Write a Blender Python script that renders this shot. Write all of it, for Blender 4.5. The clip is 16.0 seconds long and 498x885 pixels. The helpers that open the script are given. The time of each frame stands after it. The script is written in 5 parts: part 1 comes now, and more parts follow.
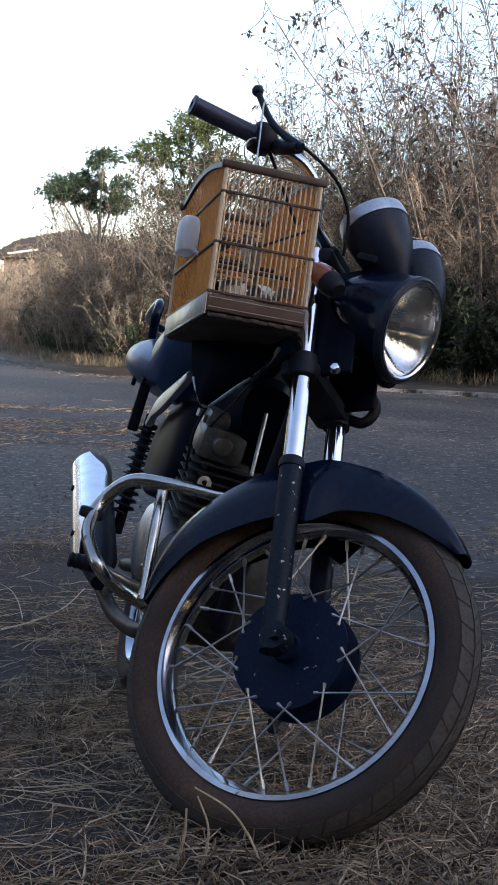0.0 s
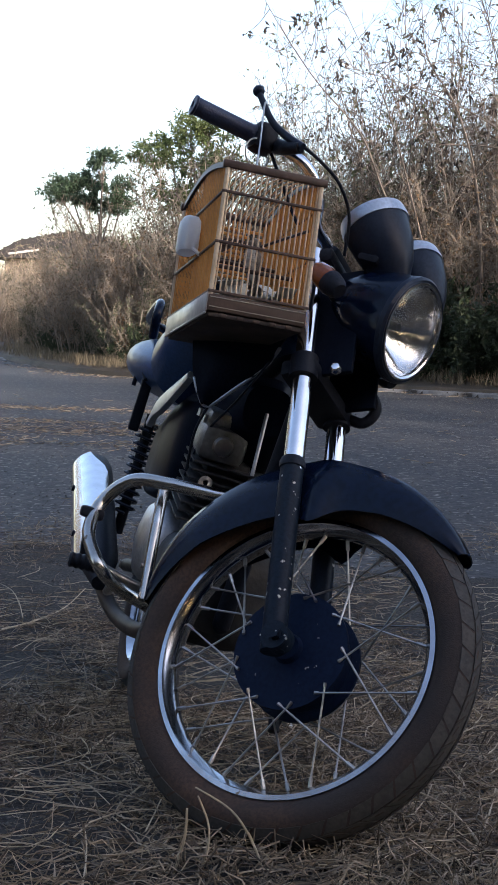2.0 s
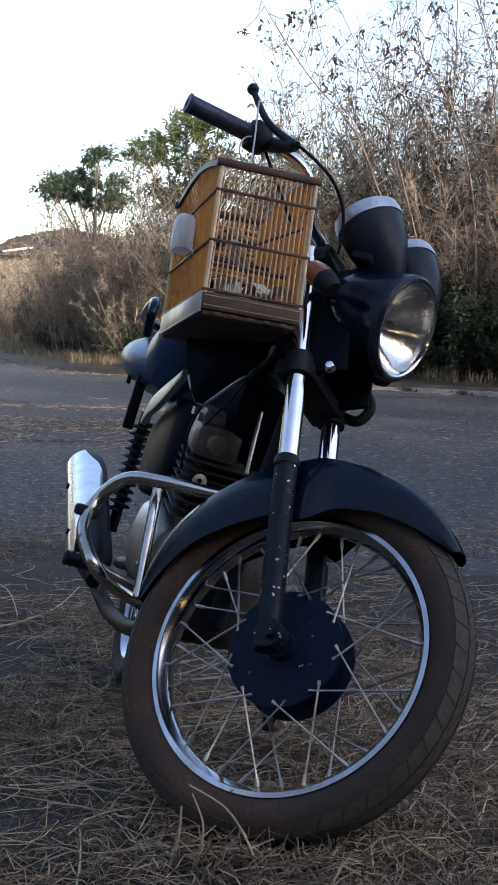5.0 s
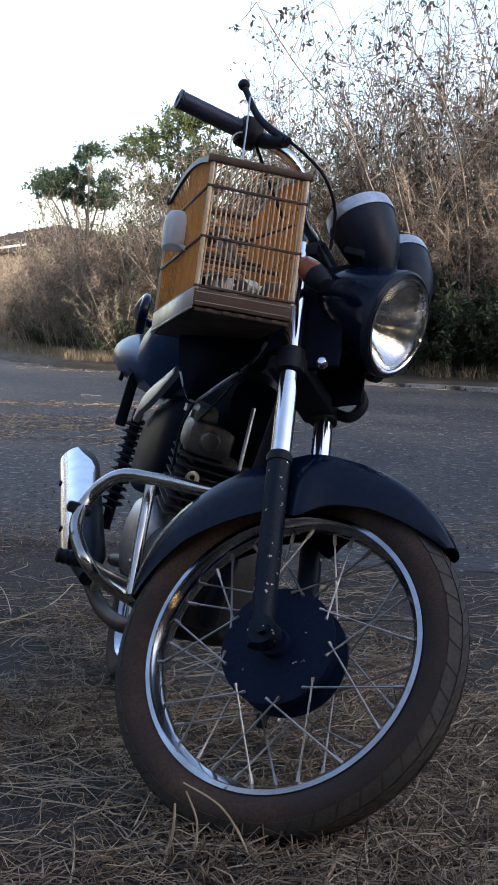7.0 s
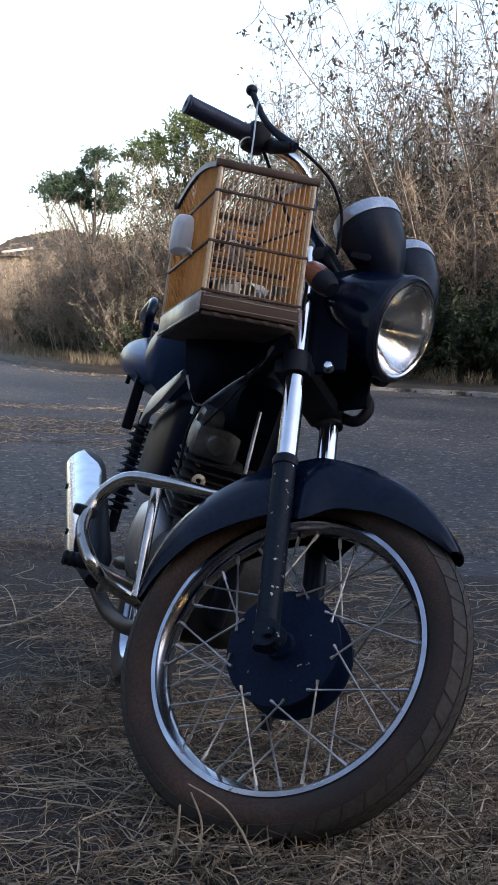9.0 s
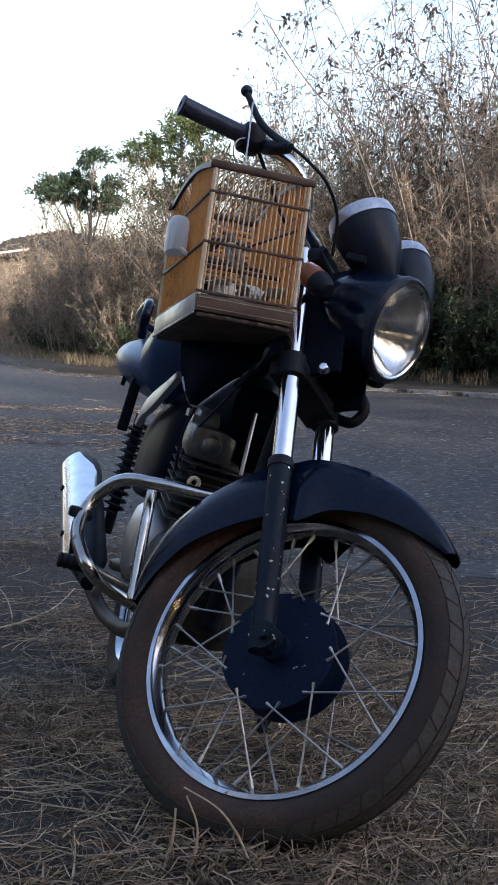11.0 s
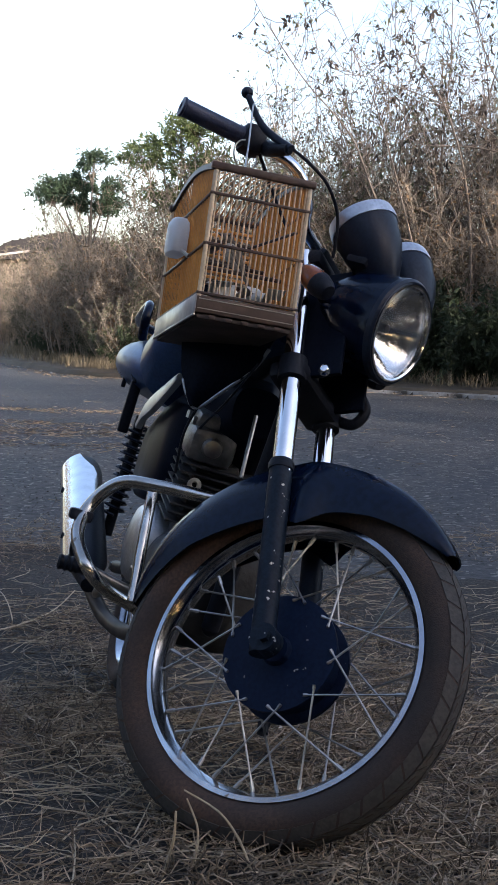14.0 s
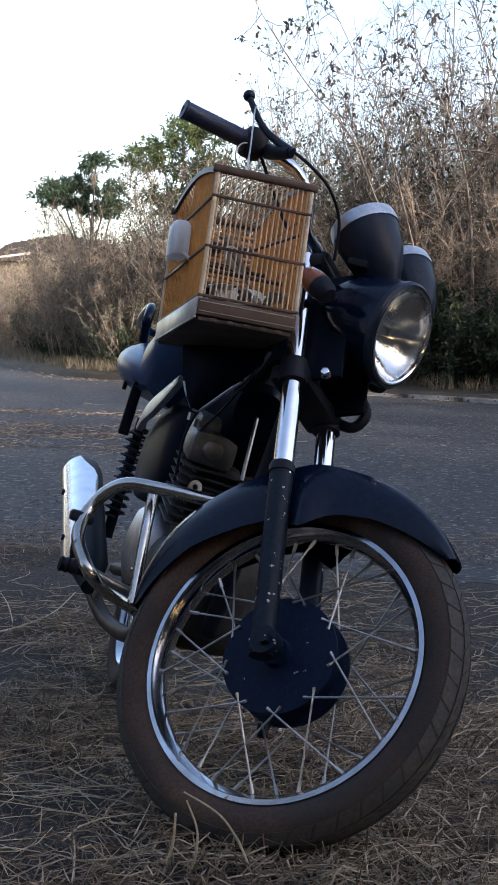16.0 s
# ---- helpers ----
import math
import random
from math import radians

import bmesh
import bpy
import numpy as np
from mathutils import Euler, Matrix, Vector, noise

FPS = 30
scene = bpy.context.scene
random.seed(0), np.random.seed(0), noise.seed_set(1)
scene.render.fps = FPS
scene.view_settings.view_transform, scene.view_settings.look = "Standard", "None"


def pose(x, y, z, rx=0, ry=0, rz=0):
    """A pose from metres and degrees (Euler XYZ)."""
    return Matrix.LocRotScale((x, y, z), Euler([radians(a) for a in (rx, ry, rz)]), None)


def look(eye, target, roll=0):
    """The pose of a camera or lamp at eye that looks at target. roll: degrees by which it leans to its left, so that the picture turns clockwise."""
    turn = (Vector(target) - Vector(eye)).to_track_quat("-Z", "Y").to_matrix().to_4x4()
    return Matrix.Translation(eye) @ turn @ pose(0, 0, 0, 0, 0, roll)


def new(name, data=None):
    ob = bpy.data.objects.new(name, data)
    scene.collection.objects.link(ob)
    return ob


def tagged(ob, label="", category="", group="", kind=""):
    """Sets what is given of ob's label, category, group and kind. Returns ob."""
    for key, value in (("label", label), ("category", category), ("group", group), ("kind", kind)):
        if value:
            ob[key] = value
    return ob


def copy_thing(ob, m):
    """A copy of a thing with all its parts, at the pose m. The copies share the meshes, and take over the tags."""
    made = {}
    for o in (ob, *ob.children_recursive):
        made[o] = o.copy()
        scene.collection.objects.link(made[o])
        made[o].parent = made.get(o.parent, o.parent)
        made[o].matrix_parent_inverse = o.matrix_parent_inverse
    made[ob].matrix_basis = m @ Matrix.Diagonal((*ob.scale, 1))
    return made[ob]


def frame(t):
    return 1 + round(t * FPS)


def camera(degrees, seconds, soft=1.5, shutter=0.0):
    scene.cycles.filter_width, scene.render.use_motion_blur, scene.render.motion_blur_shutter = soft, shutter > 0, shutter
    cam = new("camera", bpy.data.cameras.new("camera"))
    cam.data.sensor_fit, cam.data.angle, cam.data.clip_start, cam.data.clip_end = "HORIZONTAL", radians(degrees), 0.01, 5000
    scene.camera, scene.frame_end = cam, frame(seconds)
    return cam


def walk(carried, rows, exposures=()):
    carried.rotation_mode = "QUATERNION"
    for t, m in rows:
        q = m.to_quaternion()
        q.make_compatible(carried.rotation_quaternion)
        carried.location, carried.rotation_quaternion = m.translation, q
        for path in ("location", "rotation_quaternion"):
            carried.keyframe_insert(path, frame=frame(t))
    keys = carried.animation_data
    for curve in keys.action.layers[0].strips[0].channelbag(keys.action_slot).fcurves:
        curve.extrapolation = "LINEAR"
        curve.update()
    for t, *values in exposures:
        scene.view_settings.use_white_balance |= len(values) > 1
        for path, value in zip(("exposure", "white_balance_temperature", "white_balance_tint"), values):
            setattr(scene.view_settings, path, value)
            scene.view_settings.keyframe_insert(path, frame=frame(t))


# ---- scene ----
cam = camera(22.18, 16.0, soft=0.95)
walk(cam, [
    (0.0, pose(-0.0, -0.0, 0.8034, 84.771, -0.902, 0.083)),
    (0.5, pose(-0.0006, -0.0006, 0.8031, 84.885, -1.017, 0.098)),
    (1.0, pose(-0.0002, -0.0015, 0.804, 84.784, -1.028, 0.161)),
    (1.5, pose(-0.0005, -0.0001, 0.8028, 84.792, -1.065, 0.203)),
    (2.0, pose(-0.0004, -0.0007, 0.8027, 84.79, -0.941, 0.112)),
    (2.5, pose(0.0006, 0.0013, 0.8032, 84.604, -0.801, 0.0)),
    (3.0, pose(0.0008, -0.0005, 0.8033, 84.701, -0.859, -0.072)),
    (3.5, pose(-0.0001, 0.0014, 0.8027, 84.686, -0.955, -0.08)),
    (4.0, pose(0.0001, -0.0027, 0.8035, 84.686, -0.997, -0.035)),
    (6.5, pose(0.0011, 0.0006, 0.8035, 84.704, -0.79, -0.396)),
    (7.0, pose(0.003, 0.0016, 0.8039, 84.527, -0.721, -0.422)),
    (7.5, pose(0.0024, -0.0027, 0.8031, 84.59, -0.873, -0.342)),
    (8.0, pose(0.0023, -0.0009, 0.8037, 84.617, -0.895, -0.252)),
    (8.5, pose(0.0023, -0.0009, 0.8038, 84.65, -0.922, -0.205)),
    (9.0, pose(0.0017, -0.0083, 0.8028, 84.728, -0.977, -0.153)),
    (11.5, pose(0.0038, -0.0011, 0.8041, 84.785, -0.892, -0.351)),
    (12.0, pose(0.0034, -0.0013, 0.8033, 84.9, -0.956, -0.333)),
    (12.5, pose(0.0028, -0.0001, 0.8032, 84.711, -1.043, -0.283)),
    (13.0, pose(0.0022, -0.0004, 0.8032, 84.789, -1.058, -0.19)),
    (13.5, pose(0.0029, 0.0024, 0.8037, 84.779, -1.055, -0.201)),
    (14.0, pose(0.0029, 0.0016, 0.8039, 84.848, -0.896, -0.313)),
    (14.5, pose(0.0036, -0.008, 0.8033, 84.839, -0.828, -0.427)),
    (15.0, pose(0.0031, -0.0012, 0.8037, 84.815, -0.923, -0.388)),
    (15.5, pose(0.0028, -0.0009, 0.8036, 84.828, -0.995, -0.304)),
    (16.0, pose(0.0026, -0.0012, 0.8036, 84.974, -1.087, -0.268)),
], exposures=[(0.0, 1.68, 6500, 17), (4.0, 1.69, 6500, 17), (7.5, 1.75, 6500, 17), (12.0, 1.72, 6500, 17), (16.0, 1.71, 6500, 17)])

# ---- light: low sun behind the camera on the right; added unseen bushes shade the verge ----
SUN_AZ, SUN_EL = 138.0, 17.0
world = bpy.data.worlds.new("sky")
scene.world = world
world.use_nodes = True
_n = world.node_tree.nodes
_sky = _n.new("ShaderNodeTexSky")
_sky.sky_type = "NISHITA"
_sky.sun_disc = False
_sky.sun_elevation = radians(SUN_EL)
_sky.sun_rotation = radians(SUN_AZ)
_sky.dust_density = 2.6
_sky.air_density = 1.0
_sky.ozone_density = 1.0
_bg = _n["Background"]
_bg.inputs["Strength"].default_value = 0.15
world.node_tree.links.new(_sky.outputs[0], _bg.inputs["Color"])
_sun = bpy.data.lights.new("sun", "SUN")
_sun.energy, _sun.angle, _sun.color = 3.0, radians(0.6), (1.0, 0.92, 0.8)
sun = new("sun", _sun)
_a, _e = radians(SUN_AZ), radians(SUN_EL)
sun.matrix_world = look((50 * math.sin(_a) * math.cos(_e), 50 * math.cos(_a) * math.cos(_e), 50 * math.sin(_e)), (0, 0, 0))


# ---- materials ----
def surf(name, c1, c2, rough=(0.5, 0.7), metal=0.0, scale=12.0, fine=150.0, bump=0.0, bscale=120.0,
         chips=None, chip_at=0.72, chip_scale=90.0, island=0.0, coat=0.0, through_light=0.0, fine_mix=0.55, spec=0.5):
    """Two tones mixed by a coarse and a fine noise, uneven gloss, fine relief, and chips or spots of a third tone."""
    m = bpy.data.materials.new(name)
    m.use_nodes = True
    nt = m.node_tree
    b = nt.nodes["Principled BSDF"]
    tc = nt.nodes.new("ShaderNodeTexCoord")

    def noise_of(s, detail=4.0):
        n = nt.nodes.new("ShaderNodeTexNoise")
        n.inputs["Scale"].default_value, n.inputs["Detail"].default_value = s, detail
        nt.links.new(tc.outputs["Object"], n.inputs["Vector"])
        return n

    def ramp(src, a, b_, lo=(0, 0, 0), hi=(1, 1, 1)):
        r = nt.nodes.new("ShaderNodeValToRGB")
        r.color_ramp.elements[0].position, r.color_ramp.elements[1].position = a, b_
        r.color_ramp.elements[0].color, r.color_ramp.elements[1].color = (*lo, 1), (*hi, 1)
        nt.links.new(src, r.inputs["Fac"])
        return r.outputs["Color"]

    def mix(fac, a, b_):
        x = nt.nodes.new("ShaderNodeMix")
        x.data_type = "RGBA"
        for sock, v in ((x.inputs[0], fac), (x.inputs[6], a), (x.inputs[7], b_)):
            if isinstance(v, (int, float)):
                sock.default_value = v
            elif isinstance(v, tuple):
                sock.default_value = (*v, 1)
            else:
                nt.links.new(v, sock)
        return x.outputs[2]

    coarse, small = noise_of(scale), noise_of(fine, 2.0)
    col = mix(ramp(coarse.outputs["Fac"], 0.35, 0.65), c1, c2)
    col = mix(ramp(small.outputs["Fac"], 0.4, 0.65, hi=(fine_mix,) * 3), col, tuple(min(1.0, v * 0.6) for v in c1))
    if island:
        g = nt.nodes.new("ShaderNodeNewGeometry")
        col = mix(ramp(g.outputs["Random Per Island"], 0.0, 1.0, hi=(island,) * 3), col, tuple(v * 0.3 for v in c2))
    if chips:
        sp = noise_of(chip_scale, 3.0)
        col = mix(ramp(sp.outputs["Fac"], chip_at, chip_at + 0.02), col, chips)
    nt.links.new(col, b.inputs["Base Color"])
    mr = nt.nodes.new("ShaderNodeMapRange")
    mr.inputs[3].default_value, mr.inputs[4].default_value = rough
    nt.links.new(coarse.outputs["Fac"], mr.inputs[0])
    nt.links.new(mr.outputs[0], b.inputs["Roughness"])
    b.inputs["Metallic"].default_value = metal
    b.inputs["Specular IOR Level"].default_value = spec
    b.inputs["Coat Weight"].default_value = coat
    b.inputs["Coat Roughness"].default_value = 0.08
    if bump:
        bn, bp = noise_of(bscale), nt.nodes.new("ShaderNodeBump")
        bp.inputs["Strength"].default_value, bp.inputs["Distance"].default_value = min(1.0, bump * 1.0), 0.004 if bump < 1 else 0.01
        nt.links.new(bn.outputs["Fac"], bp.inputs["Height"])
        nt.links.new(bp.outputs["Normal"], b.inputs["Normal"])
    if through_light:
        tr, ms = nt.nodes.new("ShaderNodeBsdfTranslucent"), nt.nodes.new("ShaderNodeMixShader")
        nt.links.new(col, tr.inputs["Color"])
        ms.inputs[0].default_value = through_light
        nt.links.new(b.outputs[0], ms.inputs[1])
        nt.links.new(tr.outputs[0], ms.inputs[2])
        nt.links.new(ms.outputs[0], nt.nodes["Material Output"].inputs["Surface"])
    return m


def glass(name, tint, rough=0.02):
    m = bpy.data.materials.new(name)
    m.use_nodes = True
    b = m.node_tree.nodes["Principled BSDF"]
    b.inputs["Base Color"].default_value = (*tint, 1)
    b.inputs["Roughness"].default_value = rough
    b.inputs["Transmission Weight"].default_value = 1.0
    b.inputs["IOR"].default_value = 1.45
    return m


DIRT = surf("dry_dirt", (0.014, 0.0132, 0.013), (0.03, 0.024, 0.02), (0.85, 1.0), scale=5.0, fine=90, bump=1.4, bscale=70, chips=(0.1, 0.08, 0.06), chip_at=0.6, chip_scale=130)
VERGE = surf("far_verge", (0.12, 0.09, 0.06), (0.07, 0.058, 0.04), (0.9, 1.0), scale=1.2, fine=30, bump=1.2, bscale=20)
ASPHALT = surf("asphalt", (0.034, 0.037, 0.042), (0.075, 0.073, 0.071), (0.65, 0.9), scale=1.6, fine=16, bump=1.2, bscale=35, chips=(0.18, 0.17, 0.16), chip_at=0.61, chip_scale=24, fine_mix=0.75, spec=0.3)
CONCRETE = surf("old_concrete", (0.3, 0.29, 0.28), (0.1, 0.088, 0.075), (0.85, 0.95), scale=5, fine=40, bump=1.2, bscale=30, chips=(0.05, 0.04, 0.03), chip_at=0.58, chip_scale=9)
STRAW = surf("straw", (0.58, 0.44, 0.29), (0.17, 0.115, 0.07), (0.45, 0.65), scale=9, island=1.0)
STEM = surf("dry_stem", (0.58, 0.48, 0.34), (0.42, 0.33, 0.22), (0.7, 0.9), scale=30)
GRAVEL = surf("gravel", (0.2, 0.19, 0.175), (0.1, 0.095, 0.09), (0.8, 1.0), scale=8, island=0.8)
RUBBER = surf("dusty_rubber", (0.032, 0.022, 0.018), (0.085, 0.048, 0.032), (0.75, 0.95), scale=7, fine=200, bump=0.3, bscale=400)
TREAD = surf("tread_rubber", (0.04, 0.039, 0.037), (0.06, 0.053, 0.048), (0.65, 0.85), scale=20, bump=0.3)
CHROME = surf("chrome", (0.86, 0.87, 0.89), (0.76, 0.77, 0.79), (0.06, 0.16), 1.0, scale=25, fine=300, fine_mix=0.08, chips=(0.3, 0.24, 0.2), chip_at=0.78, chip_scale=60)
RIM = surf("chromed_rim", (0.5, 0.53, 0.58), (0.36, 0.37, 0.4), (0.1, 0.22), 1.0, scale=18, fine_mix=0.15, chips=(0.2, 0.16, 0.13), chip_at=0.7, chip_scale=45)
STEEL = surf("dull_steel", (0.5, 0.5, 0.49), (0.32, 0.31, 0.3), (0.25, 0.45), 1.0, scale=40)
BARSTEEL = surf("worn_bar_steel", (0.62, 0.62, 0.6), (0.4, 0.38, 0.35), (0.12, 0.3), 1.0, scale=14, fine_mix=0.2, chips=(0.16, 0.12, 0.1), chip_at=0.68, chip_scale=40)
PIPESTEEL = surf("heat_browned_pipe", (0.1, 0.08, 0.07), (0.05, 0.042, 0.038), (0.4, 0.6), 0.7, scale=12)
DULLALU = surf("grimy_head_alloy", (0.3, 0.31, 0.32), (0.12, 0.12, 0.125), (0.3, 0.45), 0.85, scale=22, bump=0.3, bscale=160)
ALU = surf("cast_aluminium", (0.66, 0.67, 0.69), (0.45, 0.45, 0.46), (0.25, 0.4), 0.9, scale=15, bump=0.3, bscale=200)
FINS = surf("dirty_fins", (0.055, 0.055, 0.057), (0.025, 0.025, 0.026), (0.45, 0.65), 0.0, spec=0.15, scale=20, bump=0.3)
PAINT = surf("black_paint", (0.0025, 0.0075, 0.023), (0.004, 0.0105, 0.03), (0.12, 0.24), scale=6, fine=90, coat=0.06, spec=0.16, chips=(0.2, 0.2, 0.2), chip_at=0.78, chip_scale=60)
LEGPAINT = surf("chipped_leg_paint", (0.006, 0.012, 0.024), (0.01, 0.018, 0.032), (0.35, 0.55), scale=10, spec=0.14, chips=(0.5, 0.48, 0.45), chip_at=0.665, chip_scale=75, bump=0.2)
HUBPAINT = surf("dark_hub_paint", (0.003, 0.009, 0.03), (0.005, 0.013, 0.038), (0.4, 0.6), scale=9, spec=0.1, chips=(0.4, 0.38, 0.36), chip_at=0.73, chip_scale=70)
TANKPAINT = surf("tank_paint", (0.026, 0.065, 0.16), (0.034, 0.08, 0.19), (0.24, 0.34), scale=4, coat=0.08, spec=0.16)
PLASTIC = surf("black_plastic", (0.01, 0.013, 0.021), (0.015, 0.018, 0.028), (0.4, 0.55), scale=20, bump=0.15, bscale=500, spec=0.16)
DEEPBLACK = surf("deep_black_plastic", (0.004, 0.007, 0.015), (0.006, 0.009, 0.019), (0.3, 0.45), scale=18, spec=0.035)
SATIN = surf("satin_housing", (0.013, 0.02, 0.038), (0.018, 0.027, 0.046), (0.3, 0.42), scale=12, spec=0.2)
SILVER = surf("silver_paint", (0.62, 0.67, 0.74), (0.42, 0.45, 0.5), (0.25, 0.35), 0.6, scale=10)
GRIPRUB = surf("grip_rubber", (0.016, 0.027, 0.07), (0.022, 0.034, 0.085), (0.4, 0.55), scale=30, bump=0.3, bscale=300)
LEATHER = surf("seat_vinyl", (0.02, 0.02, 0.021), (0.03, 0.03, 0.03), (0.45, 0.6), scale=15, bump=0.3, bscale=250)
MIRROR = surf("reflector", (0.9, 0.91, 0.93), (0.82, 0.83, 0.85), (0.06, 0.16), 1.0, scale=9, fine_mix=0.1)
AMBER = surf("amber_lens", (0.3, 0.09, 0.03), (0.2, 0.06, 0.025), (0.12, 0.25), scale=14, coat=0.6)
LENS = glass("headlight_glass", (0.97, 0.98, 0.98))
BAMBOO = surf("bamboo_bar", (0.86, 0.38, 0.085), (0.7, 0.28, 0.055), (0.3, 0.45), scale=30, fine=200, island=0.25, fine_mix=0.35)
POSTWOOD = surf("pale_post_wood", (0.82, 0.64, 0.44), (0.66, 0.47, 0.29), (0.25, 0.4), scale=25, fine=200, fine_mix=0.3)
DARKWOOD = surf("dark_varnished_wood", (0.13, 0.085, 0.066), (0.085, 0.056, 0.045), (0.4, 0.55), scale=16, fine=120, spec=0.25)
UNDERWOOD = surf("dark_mottled_underside", (0.075, 0.05, 0.042), (0.03, 0.022, 0.018), (0.7, 0.9), scale=14)
INLAY = surf("inlay_strip", (0.5, 0.45, 0.36), (0.42, 0.37, 0.3), (0.4, 0.5), scale=30)
PALEBOARD = surf("pale_tray_board", (0.5, 0.47, 0.44), (0.36, 0.33, 0.31), (0.3, 0.45), scale=22, fine=60, coat=0.3)
WHITEPLASTIC = surf("milky_plastic", (0.9, 0.91, 0.92), (0.86, 0.87, 0.88), (0.3, 0.4), scale=8, fine_mix=0.06, through_light=0.35)
PAPER = surf("soiled_paper", (0.75, 0.74, 0.72), (0.55, 0.53, 0.5), (0.8, 0.9), scale=40)
WIRE = surf("galvanised_wire", (0.6, 0.6, 0.58), (0.45, 0.44, 0.42), (0.3, 0.45), 1.0, scale=60)
FEATHER = surf("brown_grey_feathers", (0.3, 0.25, 0.2), (0.17, 0.14, 0.115), (0.75, 0.9), scale=90, fine=350, bump=0.3, bscale=400)
BREAST = surf("pale_breast_feathers", (0.6, 0.56, 0.5), (0.42, 0.37, 0.32), (0.75, 0.9), scale=110, fine=350, bump=0.3, bscale=400)
HORN = surf("beak_horn", (0.1, 0.08, 0.07), (0.07, 0.06, 0.05), (0.4, 0.5))
TWIG = surf("dry_twig", (0.4, 0.33, 0.26), (0.2, 0.165, 0.13), (0.75, 0.95), scale=5, island=0.75)
# darker copy of the twig: backlit silhouette tone put into the colour
TALLTWIG = surf("dark_silhouette_twig", (0.27, 0.215, 0.17), (0.11, 0.09, 0.075), (0.8, 0.95), scale=5, island=0.75)
DRYLEAF = surf("withered_leaf", (0.3, 0.19, 0.1), (0.15, 0.105, 0.066), (0.7, 0.9), scale=4, island=0.85, through_light=0.35)
OLIVELEAF = surf("dull_olive_leaf", (0.13, 0.135, 0.07), (0.075, 0.085, 0.045), (0.7, 0.9), scale=3, island=0.7, through_light=0.3)
# near-black so that the leaves read as silhouettes against the sky
SHADELEAF = surf("silhouette_leaf", (0.06, 0.047, 0.038), (0.04, 0.032, 0.027), (0.7, 0.9), scale=4, island=0.6, through_light=0.15)
RUSSETLEAF = surf("russet_leaf", (0.36, 0.19, 0.08), (0.2, 0.11, 0.055), (0.7, 0.9), scale=4, island=0.8, through_light=0.35)
DARKLEAF = surf("dark_dry_leaf", (0.13, 0.095, 0.065), (0.09, 0.07, 0.05), (0.7, 0.9), scale=4, island=0.8, through_light=0.25)
GREENLEAF = surf("green_leaf", (0.1, 0.16, 0.085), (0.06, 0.1, 0.06), (0.5, 0.7), scale=1.5, island=0.6, through_light=0.35)
# lighter, yellower copy of the green leaf, with sunlight put into its colour
LIMELEAF = surf("sunlit_lime_leaf", (0.19, 0.24, 0.08), (0.09, 0.13, 0.05), (0.5, 0.7), scale=1.5, island=0.6, through_light=0.45)
WEED = surf("weed_leaf", (0.05, 0.075, 0.03), (0.035, 0.05, 0.02), (0.6, 0.8), scale=3, island=0.7, through_light=0.25)
GRASS = surf("dry_grass", (0.28, 0.23, 0.15), (0.17, 0.135, 0.085), (0.7, 0.85), scale=2, island=0.8, through_light=0.3)
ROOFTILE = surf("dark_roof", (0.03, 0.028, 0.03), (0.018, 0.017, 0.019), (0.8, 0.95), scale=2, fine=12, bump=0.5, bscale=8)
PLASTER = surf("wall_brick_render", (0.14, 0.11, 0.09), (0.1, 0.085, 0.07), (0.85, 0.95), scale=1.5, fine=15)
FASCIA = surf("white_fascia", (0.55, 0.54, 0.53), (0.4, 0.39, 0.38), (0.6, 0.7), scale=3)


# ---- mesh builders ----
def finish(name, me, material, parent=None, label="", smooth=True):
    me.materials.append(material)
    if smooth:
        me.polygons.foreach_set("use_smooth", [True] * len(me.polygons))
        me.set_sharp_from_angle(angle=radians(38))
    ob = new(name, me)
    ob.parent = parent
    return tagged(ob, label)


def part(name, bm, material, parent=None, label="", smooth=True):
    bmesh.ops.recalc_face_normals(bm, faces=bm.faces)
    me = bpy.data.meshes.new(name)
    bm.to_mesh(me)
    bm.free()
    return finish(name, me, material, parent, label, smooth)


class Soup:
    """Many thin tubes and leaves gathered into one mesh."""

    def __init__(self):
        self.v, self.f = [], []

    def tube(self, pts, r0, r1, n=3):
        base, last = len(self.v), len(pts) - 1
        for i, p in enumerate(pts):
            d = (pts[min(i + 1, last)] - pts[max(i - 1, 0)]).normalized()
            s = d.cross(Vector((0.31, 0.87, 0.2))).normalized()
            u = d.cross(s)
            r = r0 + (r1 - r0) * i / last
            for k in range(n):
                a = 2 * math.pi * k / n
                self.v.append(p + s * (r * math.cos(a)) + u * (r * math.sin(a)))
        for i in range(last):
            for k in range(n):
                a, b = base + i * n + k, base + i * n + (k + 1) % n
                self.f.append((a, b, b + n, a + n))

    def leaf(self, c, along, side, l, w):
        b = len(self.v)
        tip = c + along * l
        mid = c + along * (l * 0.45) + along.cross(side) * (w * 0.25)
        self.v += [c, mid + side * (w * 0.5), tip, mid - side * (w * 0.5)]
        self.f.append((b, b + 1, b + 2, b + 3))

    def mesh(self, name):
        me = bpy.data.meshes.new(name)
        me.from_pydata(self.v, [], self.f)
        return me


def rnd_dir(rng, up=0.0):
    v = Vector((rng.gauss(0, 1), rng.gauss(0, 1), rng.gauss(0, 1) + up))
    return v.normalized()


